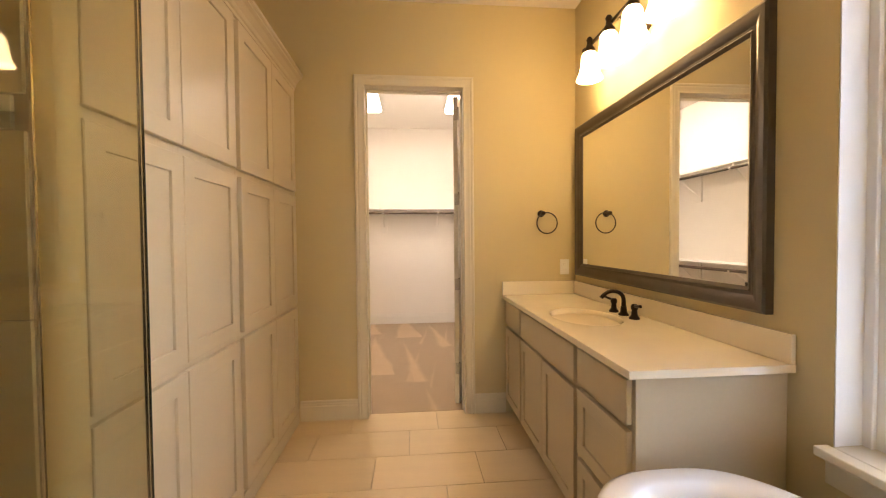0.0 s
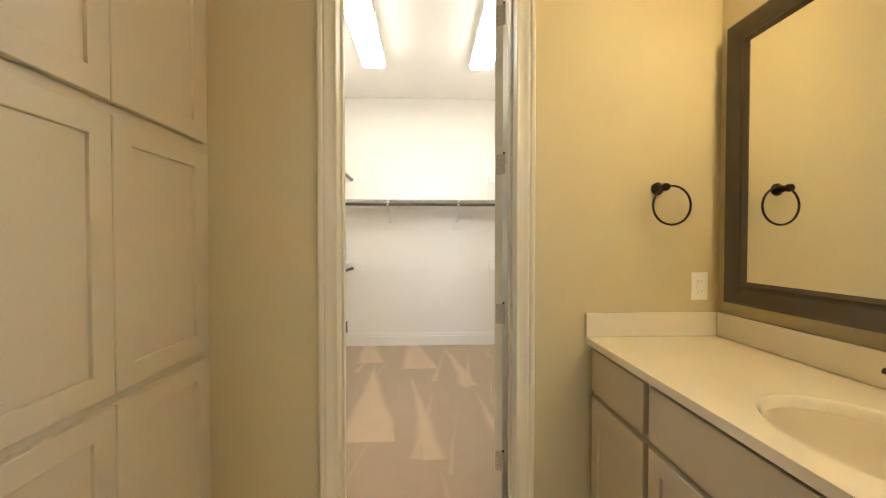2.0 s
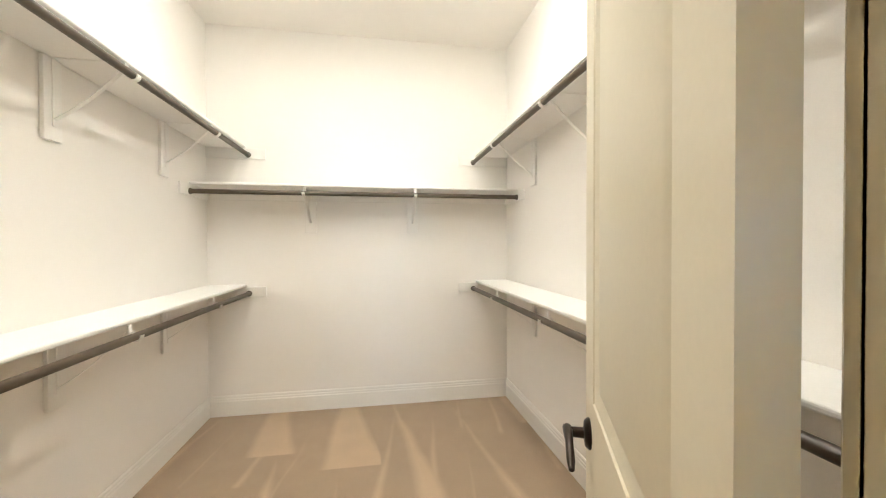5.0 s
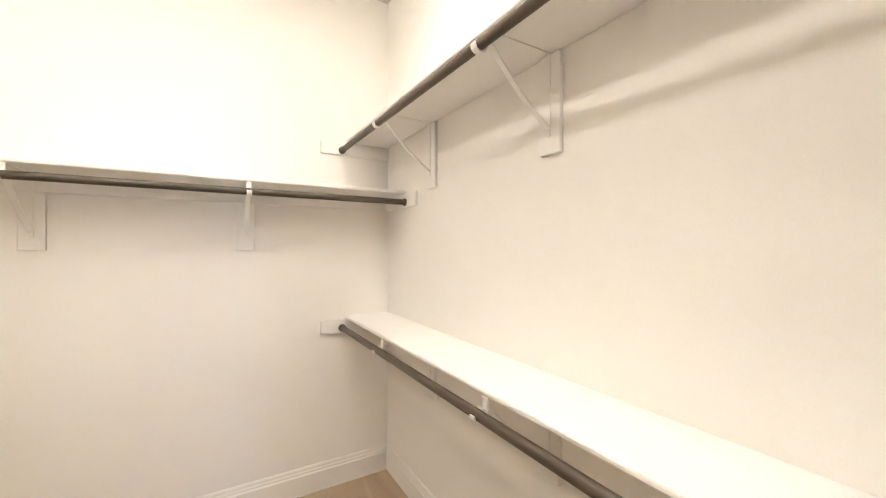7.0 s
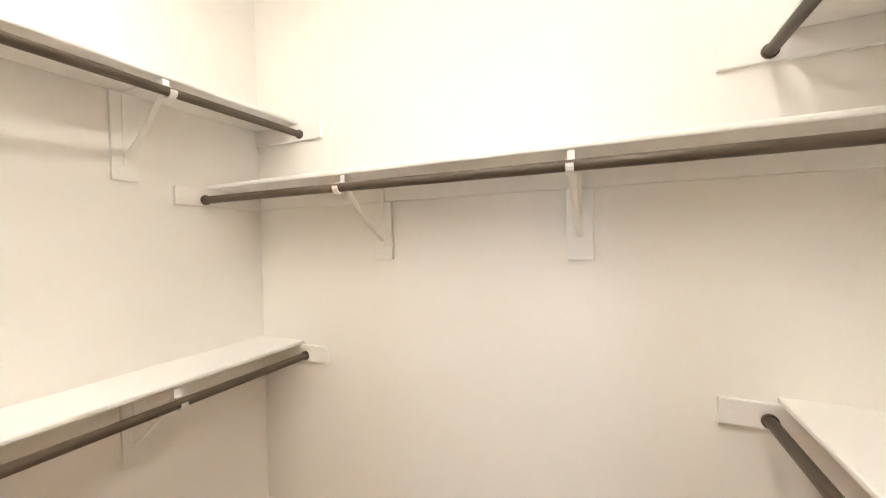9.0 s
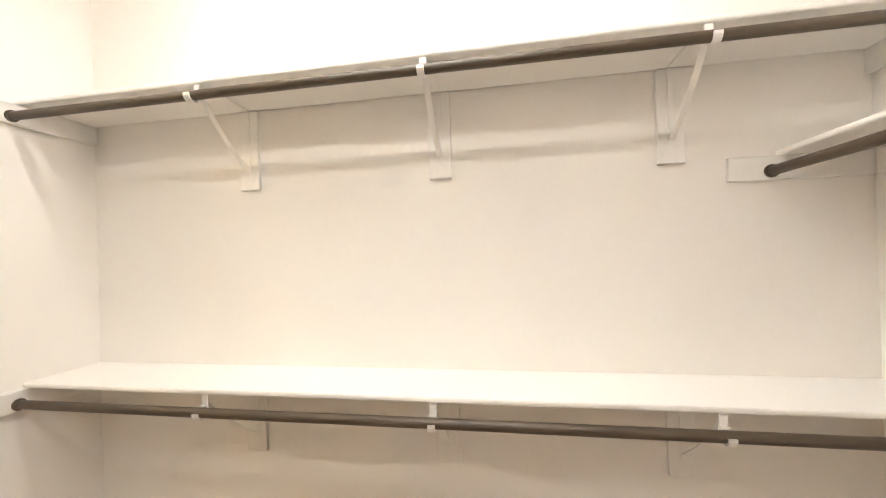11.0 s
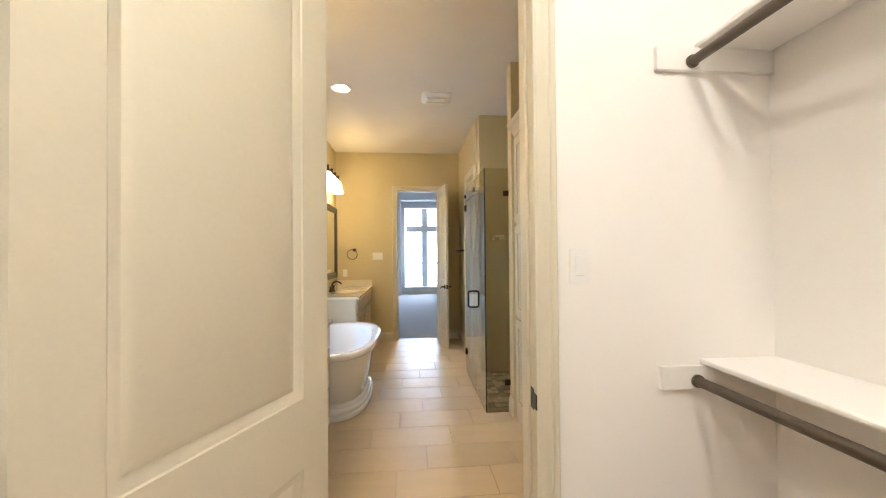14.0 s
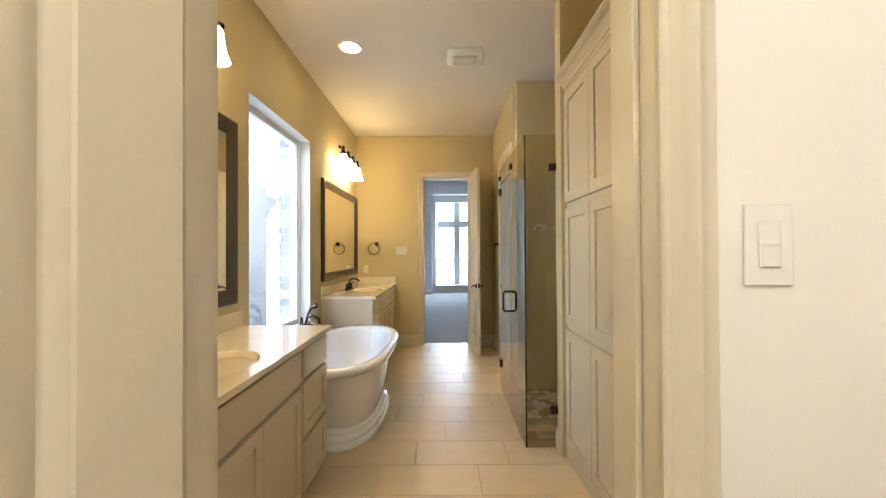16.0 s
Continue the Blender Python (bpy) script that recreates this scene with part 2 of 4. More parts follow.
def part(name, bm, material, parent, label="", smooth=None):
    me = bm if isinstance(bm, bpy.types.Mesh) else mesh_of(name, bm, material, smooth)
    ob = new(name, me)
    ob.parent = parent
    ob.matrix_parent_inverse = INV.get(parent.name, Matrix())
    return tagged(ob, label)


def thing(name, at, label, category, group="", kind="", turn=0.0):
    """An Empty at the base of a thing. With no turn its parts are given in the world's metres, with one in its own."""
    ob = new(name)
    ob.empty_display_size = 0.1
    if turn:
        ob.matrix_basis = pose(*at, 0, 0, turn)
        INV[ob.name] = Matrix()
    else:
        ob.matrix_basis = Matrix.Translation(at)
        INV[ob.name] = Matrix.Translation([-v for v in at])
    return tagged(ob, label, category, group, kind)


def solid(name, bm, material, label="", category="", kind="structure", smooth=None):
    return tagged(new(name, mesh_of(name, bm, material, smooth)), label, category, "", kind)


def shaker(x0, x1, z0, z1, t=0.02, rail=0.06, deep=0.009):
    """A framed flat-panel front in its own plane: x across, z up, front face at y = -t."""
    bm = bmesh.new()
    sec = [(0.0, 0.0), (0.0, -t + 0.0025), (0.0025, -t), (rail - 0.001, -t), (rail + 0.001, -t + 0.001), (rail + 0.002, -t + deep)]
    rings = [[bm.verts.new((x, d, z)) for x, z in ((x0 + i, z0 + i), (x1 - i, z0 + i), (x1 - i, z1 - i), (x0 + i, z1 - i))] for i, d in sec]
    for a, b in zip(rings, rings[1:]):
        for k in range(4):
            bm.faces.new((a[k], a[(k + 1) % 4], b[(k + 1) % 4], b[k]))
    bm.faces.new(rings[0][::-1])
    bm.faces.new(rings[-1])
    return bm


def slab(x0, x1, z0, z1, t=0.02):
    return boxed(x0, x1, -t, 0, z0, z1, bevel=0.003)


def moved(bm, m):
    bmesh.ops.transform(bm, matrix=m, verts=bm.verts)
    return bm


def profile_run(bm, prof, a, b, out):
    """A moulding: profile points (out, up) swept from a to b on the floor plan; out is the unit way off the wall."""
    a, b, out = Vector(a), Vector(b), Vector((*out, 0))
    ends = [[bm.verts.new(p + out * u + Vector((0, 0, v))) for u, v in prof] for p in (a, b)]
    n = len(prof)
    for i in range(n):
        bm.faces.new((ends[0][i], ends[0][(i + 1) % n], ends[1][(i + 1) % n], ends[1][i]))
    bm.faces.new(ends[0])
    bm.faces.new(ends[1][::-1])
    return bm


BASE = [(0, 0), (0.015, 0), (0.015, 0.105), (0.011, 0.112), (0.011, 0.122), (0.008, 0.128), (0.008, 0.138), (0.004, 0.147), (0, 0.147)]


def baseboard(a, b, out, h=0.147, z=0.0, paint=None):
    s = h / 0.147
    return solid("baseboard", profile_run(bmesh.new(), [(u, v * s) for u, v in BASE], (*a, z), (*b, z), out), paint or M_TRIM, "cream painted baseboard with a stepped top", "baseboard")


# ---------- structure ----------
XR, YF, H = 1.25, -4.83, 3.05
OL, OR, OT = -0.331, 0.388, 2.435
DW = 0.135

fl = solid("floor_1", boxed(-2.6, 1.45, -4.97, 0.065, -0.15, -0.012), M_GROUT, "grouted bathroom floor under beige porcelain tiles", "floor")
solid("floor_2", boxed(-1.4, 1.45, 0.065, 3.35, -0.15, 0.0), M_CARPET, "tan cut-pile carpet with vacuum strokes", "floor")
solid("floor_3", boxed(-4.2, 1.45, -12.2, -4.97, -0.15, 0.0), M_BEDCARPET, "grey bedroom carpet", "floor")
solid("ceiling_1", boxed(-2.6, 1.45, -4.97, 0.065, H, H + 0.15), M_CEIL, "painted bathroom ceiling", "ceiling")
solid("ceiling_2", boxed(-1.4, 1.45, 0.065, 3.35, H, H + 0.15), M_CLOSET, "cream closet ceiling", "ceiling")
solid("ceiling_3", boxed(-4.2, 1.45, -12.2, -4.97, 3.66, 3.8), M_CEIL, "bedroom ceiling", "ceiling")


def wall_with_opening(name, x0, x1, y0, y1, top, ox0, ox1, otop, material, label, obot=0.0):
    bm = bmesh.new()
    box(bm, x0, ox0, y0, y1, 0, top)
    box(bm, ox1, x1, y0, y1, 0, top)
    box(bm, ox0, ox1, y0, y1, otop, top)
    if obot:
        box(bm, ox0, ox1, y0, y1, 0, obot)
    return solid(name, bm, material, label, "wall")


JW = 0.018
wall_with_opening("wall_north", -1.6, XR, 0.0, DW / 2, H, OL - JW, OR + JW, OT + JW, M_WALL, "beige painted bathroom wall round the closet door")
wall_with_opening("wall_closet_south", -1.4, 1.45, DW / 2, DW, H, OL - JW, OR + JW, OT + JW, M_CLOSET, "cream closet wall round the doorway")
solid("wall_closet_west", boxed(-1.4, -1.195, DW, 3.165, 0, H), M_CLOSET, "cream closet wall behind the shelves", "wall")
solid("wall_closet_east", boxed(1.232, 1.45, DW, 3.165, 0, H), M_CLOSET, "cream closet wall behind the shelves", "wall")
solid("wall_closet_north", boxed(-1.4, 1.45, 3.165, 3.35, 0, H), M_CLOSET, "cream closet end wall", "wall")
# the bathroom's window wall
WY0, WY1, WZ0, WZ1 = -2.93, -1.79, 0.655, 2.41
bm = bmesh.new()
box(bm, XR, 1.45, -4.97, WY0, 0, H)
box(bm, XR, 1.45, WY1, DW / 2, 0, H)
box(bm, XR, 1.45, WY0, WY1, 0, WZ0)
box(bm, XR, 1.45, WY0, WY1, WZ1, H)
solid("wall_east", bm, M_WALL, "beige painted wall with a tall window", "wall")
BOL, BOR = -0.385, 0.272
wall_with_opening("wall_south", -0.745, XR, YF - 0.07, YF, H, BOL - JW, BOR + JW, OT + JW, M_WALL, "beige painted wall round the bedroom door")
wall_with_opening("wall_bedroom_north", -4.2, 1.45, -4.97, YF - 0.07, 3.66, BOL - JW, BOR + JW, OT + JW, M_BEDWALL, "grey bedroom wall round the doorway")
# beside the cabinets: their alcove, the pier, the shower and the wall past it
solid("wall_cabinet_back", boxed(-1.6, -1.42, -1.80, 0, 0, H), M_WALL, "beige wall behind the linen cabinets", "wall")
solid("wall_pier", boxed(-2.0, -0.80, -1.93, -1.815, 0, H), M_WALL, "beige end wall between cabinets and shower", "wall")
solid("wall_shower_west", boxed(-2.0, -1.80, -3.07, -1.93, 0, H), M_SHOWER, "beige tiled shower wall", "wall")
solid("wall_shower_end", boxed(-2.6, -0.76, -3.2, -3.075, 0, H), M_WALL, "beige wall at the end of the shower", "wall")
bm = bmesh.new()
TY0, TY1 = -4.05, -3.40
box(bm, -0.90, -0.745, -4.97, TY0, 0, H)
box(bm, -0.90, -0.745, TY1, -3.2, 0, H)
box(bm, -0.90, -0.745, TY0, TY1, OT, H)
solid("wall_west", bm, M_WALL, "beige wall with the door of a side room", "wall")
solid("wall_side_room", boxed(-2.6, -2.4, -4.97, -3.2, 0, H), M_WALL, "beige wall of the side room", "wall")
solid("wall_side_room_end", boxed(-2.4, -0.90, -4.97, -4.85, 0, H), M_WALL, "beige end wall of the side room", "wall")
# bedroom shell with the deep window recess
solid("wall_bedroom_east", boxed(1.25, 1.45, -12.2, -4.97, 0, 3.66), M_BEDWALL, "grey bedroom wall", "wall")
solid("wall_bedroom_west", boxed(-4.2, -4.0, -12.2, -4.97, 0, 3.66), M_BEDWALL, "grey bedroom wall", "wall")
wall_with_opening("wall_bedroom_recess", -4.0, 1.25, -11.75, -11.6, 3.66, -1.32, 0.36, 3.25, M_BEDWALL, "grey bedroom wall with a deep window recess")
bm = bmesh.new()
for x0, x1, z0, z1 in ((-4.0, -1.12, 0, 3.66), (0.22, 1.25, 0, 3.66), (-1.12, 0.22, 0, 0.26), (-1.12, 0.22, 3.02, 3.66)):
    box(bm, x0, x1, -12.2, -12.0, z0, z1)
for x0, x1 in ((-1.6, -1.32), (0.36, 0.6)):
    box(bm, x0, x1, -12.0, -11.75, 0, 3.66)
box(bm, -1.32, 0.36, -12.0, -11.75, 3.25, 3.66)
solid("wall_bedroom_south", bm, M_BEDWALL, "grey bedroom wall round the windows", "wall")


CASE = [(0.0, 0.0), (0.0, 0.010), (0.003, 0.013), (0.010, 0.013), (0.013, 0.011), (0.022, 0.0115), (0.034, 0.013), (0.042, 0.017), (0.047, 0.0175), (0.050, 0.0155), (0.054, 0.0155), (0.058, 0.020), (0.064, 0.0225), (0.071, 0.0215), (0.076, 0.016), (0.076, 0.0)]


def casing_run(a0, a1, top, put):
    """Mitred three-sided casing; put(along, depth, height) places a point on the wall."""
    bm = bmesh.new()
    rows = [[bm.verts.new(put(a, d, z)) for a, z in ((a0 - i, 0), (a0 - i, top + i), (a1 + i, top + i), (a1 + i, 0))] for i, d in CASE]
    for p, q in zip(rows, rows[1:]):
        for k in range(3):
            bm.faces.new((p[k], p[k + 1], q[k + 1], q[k]))
    return bm


def casing(name, x0, x1, top, y, out):
    """Moulded door casing on a wall that faces +y or -y."""
    return solid(name, casing_run(x0, x1, top, lambda a, d, z: (a, y + out * d, z)), M_TRIM, "cream moulded door casing", "trim", smooth=35)


casing("trim", OL, OR, OT, 0.0, -1)
casing("trim", OL, OR, OT, DW, 1)
casing("trim", BOL, BOR, OT, YF, 1)


def jamb(x0, x1, top, y0, y1, stop):
    bm = bmesh.new()
    box(bm, x0 - JW, x0, y0, y1, 0, top + JW)
    box(bm, x1, x1 + JW, y0, y1, 0, top + JW)
    box(bm, x0, x1, y0, y1, top, top + JW)
    box(bm, x0, x0 + 0.011, stop - 0.016, stop + 0.016, 0, top, 0.002)
    box(bm, x1 - 0.011, x1, stop - 0.016, stop + 0.016, 0, top, 0.002)
    box(bm, x0 + 0.011, x1 - 0.011, stop - 0.016, stop + 0.016, top - 0.011, top, 0.002)
    return solid("trim", bm, M_TRIM, "cream door jamb with a stop", "trim")


jamb(OL, OR, OT, -0.002, DW + 0.002, 0.075)
jamb(BOL, BOR, OT, -4.972, YF + 0.002, -4.90)
# trim of the side-room door, on a wall that faces +x
solid("trim", casing_run(TY0, TY1, OT, lambda a, d, z: (-0.745 + d, a, z)), M_TRIM, "cream moulded door casing", "trim", smooth=35)

baseboard((-0.82, 0), (OL - 0.077, 0), (0, -1))
baseboard((OR + 0.077, 0), (0.70, 0), (0, -1))
baseboard((XR, -3.18), (XR, -1.70), (-1, 0))
baseboard((BOR + 0.077, YF), (0.70, YF), (0, 1))
baseboard((-0.745, YF), (BOL - 0.077, YF), (0, 1))
baseboard((-0.745, YF), (-0.745, TY0 - 0.086), (1, 0))
baseboard((-0.80, -1.93), (-0.80, -1.815), (1, 0))
baseboard((-1.195, DW), (-1.195, 3.165), (1, 0), 0.16, paint=M_SHELF)
baseboard((1.232, DW), (1.232, 3.165), (-1, 0), 0.16, paint=M_SHELF)
baseboard((-1.195, 3.165), (1.232, 3.165), (0, -1), 0.16, paint=M_SHELF)
baseboard((-1.195, DW), (OL - 0.077, DW), (0, 1), 0.16, paint=M_SHELF)
baseboard((OR + 0.077, DW), (1.232, DW), (0, 1), 0.16, paint=M_SHELF)
baseboard((-4.0, -11.6), (-1.32, -11.6), (0, 1), 0.16)
baseboard((0.36, -11.6), (1.25, -11.6), (0, 1), 0.16)
baseboard((-1.12, -12.0), (0.22, -12.0), (0, 1), 0.16)

# ---------- windows ----------
def sash(parent, name, axis, at, a0, a1, z0, z1, w=0.045, d=0.05, bars=()):
    """A window frame with its pane. axis: the way the window faces; at: its plane; a0, a1: its span."""
    def bx(bm, p0, p1, q0, q1, dd, bev=0.003):
        if axis == "x":
            box(bm, at - dd / 2, at + dd / 2, p0, p1, q0, q1, bev)
        else:
            box(bm, p0, p1, at - dd / 2, at + dd / 2, q0, q1, bev)
    bm = bmesh.new()
    bx(bm, a0, a0 + w, z0, z1, d)
    bx(bm, a1 - w, a1, z0, z1, d)
    bx(bm, a0 + w, a1 - w, z0, z0 + w, d)
    bx(bm, a0 + w, a1 - w, z1 - w, z1, d)
    f = part(name, bm, M_VINYL, parent)
    for b in bars:
        bm = bmesh.new()
        bx(bm, *b, 0.02, 0.002)
        part("glazing_bar", bm, M_VINYL, f)
    bm = bmesh.new()
    bx(bm, a0 + w - 0.006, a1 - w + 0.006, z0 + w - 0.006, z1 - w + 0.006, 0.006, 0)
    g = part("pane", bm, M_PANE, f)
    g.visible_shadow = False
    return f


win = thing("window_1", (1.37, -2.36, WZ0), "tall white vinyl window in a deep beige reveal", "window", kind="structure")
sash(win, "window_frame", "x", 1.39, WY0 + 0.002, WY1 - 0.002, WZ0 + 0.03, WZ1 - 0.002, 0.05, 0.07)
part("window_stop", boxed(1.34, 1.355, WY0 + 0.002, WY0 + 0.03, WZ0 + 0.03, WZ1 - 0.002, bevel=0.003), M_VINYL, win)
part("window_stop", boxed(1.34, 1.355, WY1 - 0.03, WY1 - 0.002, WZ0 + 0.03, WZ1 - 0.002, bevel=0.003), M_VINYL, win)
bm = boxed(XR - 0.002, 1.44, WY0 + 0.002, WY1 - 0.002, WZ0 + 0.002, WZ0 + 0.03, bevel=0.004)
box(bm, XR - 0.05, XR - 0.002, WY0 - 0.015, WY1 + 0.015, WZ0 + 0.002, WZ0 + 0.03, 0.004)
box(bm, XR - 0.02, XR - 0.002, WY0 - 0.005, WY1 + 0.005, WZ0 - 0.08, WZ0 + 0.001, 0.003)
part("window_sill", bm, M_TRIM, win, "cream painted window sill with an apron")

# white sheets put the sky's light on the beige reveal into its colour
for y0, y1, z0, z1 in ((WY0 + 0.0005, WY0 + 0.004, WZ0 + 0.031, WZ1 - 0.0005), (WY1 - 0.004, WY1 - 0.0005, WZ0 + 0.031, WZ1 - 0.0005), (WY0 + 0.005, WY1 - 0.005, WZ1 - 0.004, WZ1 - 0.0005)):
    part("reveal_lining", boxed(XR + 0.001, 1.354, y0, y1, z0, z1), M_VINYL, win, "reveal face, the sky's light on it put in as white")

for nm, a0, a1 in (("window_2", -1.10, -0.53), ("window_3", -0.40, 0.20)):
    w = thing(nm, ((a0 + a1) / 2, -12.05, 0.28), "white double-hung bedroom window with a transom above", "window", "bedroom windows", "structure")
    mid = (a0 + a1) / 2
    sash(w, "upper_sash", "y", -12.06, a0, a1, 1.07, 2.22)
    sash(w, "lower_sash", "y", -12.03, a0, a1, 0.28, 1.10, bars=[(mid - 0.008, mid + 0.008, 0.32, 1.06), (a0 + 0.04, a1 - 0.04, 0.68, 0.696)])
    sash(w, "transom", "y", -12.05, a0, a1, 2.36, 3.0)
    part("window_frame", boxed(a0, a1, -12.10, -12.0, 2.22, 2.36, bevel=0.004), M_VINYL, w)
solid("trim", box(boxed(-0.53, -0.40, -12.12, -11.98, 0.26, 3.02, bevel=0.004), -1.14, 0.24, -12.0, -11.93, 0.235, 0.262, 0.004), M_VINYL, "white mullion and sill between bedroom windows", "trim")

# ---------- outside ----------
# the ground's pale colour stands in for daylight washing it out
solid("ground", boxed(-600, 600, -600, 600, -0.4, -0.3), M_GROUND, "pale ground outside", "ground")
nb = thing("neighbouring_house", (6.0, -7, -0.3), "pale brick house across the side yard", "house")
part("wall", boxed(4.0, 9.0, -7.9, -6.0, -0.3, 6.2), M_BRICKFAR, nb, "pale brick wall")
part("string_course", boxed(3.985, 3.999, -7.9, -6.0, 2.8, 2.95), M_STONE, nb, "pale stone band")
part("roof", boxed(3.8, 9.2, -8.1, -5.8, 6.2, 6.4), M_STONE, nb)
bm = bmesh.new()
ends = [[bm.verts.new((x, y, z)) for y, z in ((-7.901, 2.02), (-7.901, 2.66), (-8.42, 2.66), (-8.42, 2.52), (-8.06, 2.34))] for x in (4.0, 5.2)]
for k in range(5):
    bm.faces.new((ends[0][k], ends[0][(k + 1) % 5], ends[1][(k + 1) % 5], ends[1][k]))
bm.faces.new(ends[0])
bm.faces.new(ends[1][::-1])
part("eave", bm, M_SLATE, nb, "dark grey eave with a sloping soffit")
sap = thing("sapling", (3.2, -7.0, -0.3), "bare thin sapling on the pale ground", "tree")
rnd = random.Random(4)
bm = tube(bmesh.new(), [(3.2, -7.0, -0.3), (3.22, -7.03, 0.8), (3.17, -7.0, 1.6), (3.02, -6.95, 2.2)], 0.02, 6, [0.03, 0.022, 0.015, 0.006])
for k in range(16):
    z = 0.7 + k * 0.09
    a = rnd.uniform(0, 6.28)
    r = rnd.uniform(0.15, 0.4)
    tube(bm, [(3.2, -7.0, z), (3.2 + r * 0.5 * math.cos(a), -7 + r * 0.5 * math.sin(a), z + 0.15), (3.2 + r * math.cos(a), -7 + r * math.sin(a), z + 0.2)], 0.006, 5)
part("trunk", bm, M_BARK, sap)

# ---------- vanities ----------
def vanity(name, y0, y1, flip, label):
    """Painted vanity along the window wall from y0 (south) to y1 (north). flip: the drawer stack stands north."""
    v = thing(name, (0.97, (y0 + y1) / 2, 0), label, "vanity cabinet", "bathroom vanities")
    L = y1 - y0
    body = bmesh.new()
    box(body, 0.715, XR - 0.002, y0 + 0.012, y1 - 0.002, 0.10, 0.868, 0.002)
    box(body, 0.775, XR - 0.002, y0 + 0.012, y1 - 0.002, 0.0, 0.10)
    part("body", body, M_CAB, v)
    def put(nm, s0, s1, z0, z1, flat=False, t=0.02):
        # s counts from the wall end
        a, b = (y1 - s1, y1 - s0) if not flip else (y0 + s0, y0 + s1)
        bm = slab(-b, -a, z0, z1, t) if flat else shaker(-b, -a, z0, z1, t, 0.055)
        # local x is -world y, local -y is world -x
        part(nm, moved(bm, Matrix(((0, 1, 0, 0.714), (-1, 0, 0, 0), (0, 0, 1, 0), (0, 0, 0, 1)))), M_CAB, v)
    put("drawer_front", 0.03, 0.395, 0.685, 0.85, True)
    put("door", 0.03, 0.395, 0.115, 0.662)
    put("drawer_front", 0.425, 1.225, 0.685, 0.85, True)
    put("door", 0.425, 0.822, 0.115, 0.662)
    put("door", 0.828, 1.225, 0.115, 0.662)
    put("drawer_front", 1.26, L - 0.03, 0.70, 0.85, True)
    put("drawer_front", 1.26, L - 0.03, 0.40, 0.677)
    put("drawer_front", 1.26, L - 0.03, 0.115, 0.377)
    return v


def worktop(y0, y1, wall_y, sink_y, label):
    """Counter with an oval basin cut into it and upstands on two walls."""
    t = thing("vanity_countertop", (0.97, (y0 + y1) / 2, 0.868), label, "countertop", "vanity countertops")
    x0, x1, z0, z1 = 0.677, XR - 0.002, 0.8685, 0.895
    cx, ax, ay, n = 0.925, 0.175, 0.235, 64
    bm = bmesh.new()
    inner, outer, low = [], [], []
    for i in range(n):
        a = 2 * math.pi * i / n
        c, s = math.cos(a), math.sin(a)
        inner.append(bm.verts.new((cx + ax * c, sink_y + ay * s, z1)))
        k = min(((x1 - cx) if c > 0 else (x0 - cx)) / c if abs(c) > 1e-6 else 1e9, ((y1 - sink_y) if s > 0 else (y0 - sink_y)) / s if abs(s) > 1e-6 else 1e9)
        outer.append(bm.verts.new((cx + k * c, sink_y + k * s, z1)))
    corners = [(x, y) for x in (x0, x1) for y in (y0, y1)]
    for x, y in corners:
        j = min(range(n), key=lambda i: (outer[i].co.x - x) ** 2 + (outer[i].co.y - y) ** 2)
        outer[j].co = (x, y, z1)
    for i in range(n):
        j = (i + 1) % n
        bm.faces.new((inner[i], inner[j], outer[j], outer[i]))
    for o in outer:
        low.append(bm.verts.new((o.co.x, o.co.y, z0)))
    for i in range(n):
        j = (i + 1) % n
        bm.faces.new((outer[i], outer[j], low[j], low[i]))
    part("top", bm, M_COUNTER, t)
    bm = bmesh.new()
    rim = [((ax, ay), z1), ((ax - 0.008, ay - 0.008), z1 - 0.006), ((ax * 0.93, ay * 0.94), z1 - 0.03), ((ax * 0.84, ay * 0.86), z1 - 0.08), ((ax * 0.62, ay * 0.65), z1 - 0.125), ((ax * 0.3, ay * 0.3), z1 - 0.142), ((0.02, 0.02), z1 - 0.145)]
    lathe(bm, rim, n, Matrix.Translation((cx, sink_y, 0)))
    basin = part("basin", bm, M_COUNTER, t, "glossy oval sink basin", 60)
    part("drain", lathe(bmesh.new(), [(0.001, z1 - 0.138), (0.022, z1 - 0.138), (0.024, z1 - 0.143), (0.024, z1 - 0.15)], 20, Matrix.Translation((cx, sink_y, 0))), M_BRONZE, basin, "bronze drain", 40)
    part("backsplash", boxed(x1 - 0.018, x1, y0, y1, z1 + 0.0005, z1 + 0.10, bevel=0.003), M_COUNTER, t)
    a, b = (wall_y - 0.020, wall_y - 0.002) if wall_y > y0 + 0.5 else (wall_y + 0.002, wall_y + 0.020)
    part("backsplash", boxed(x0, x1 - 0.0185, a, b, z1 + 0.0005, z1 + 0.10, bevel=0.003), M_COUNTER, t)
    return t


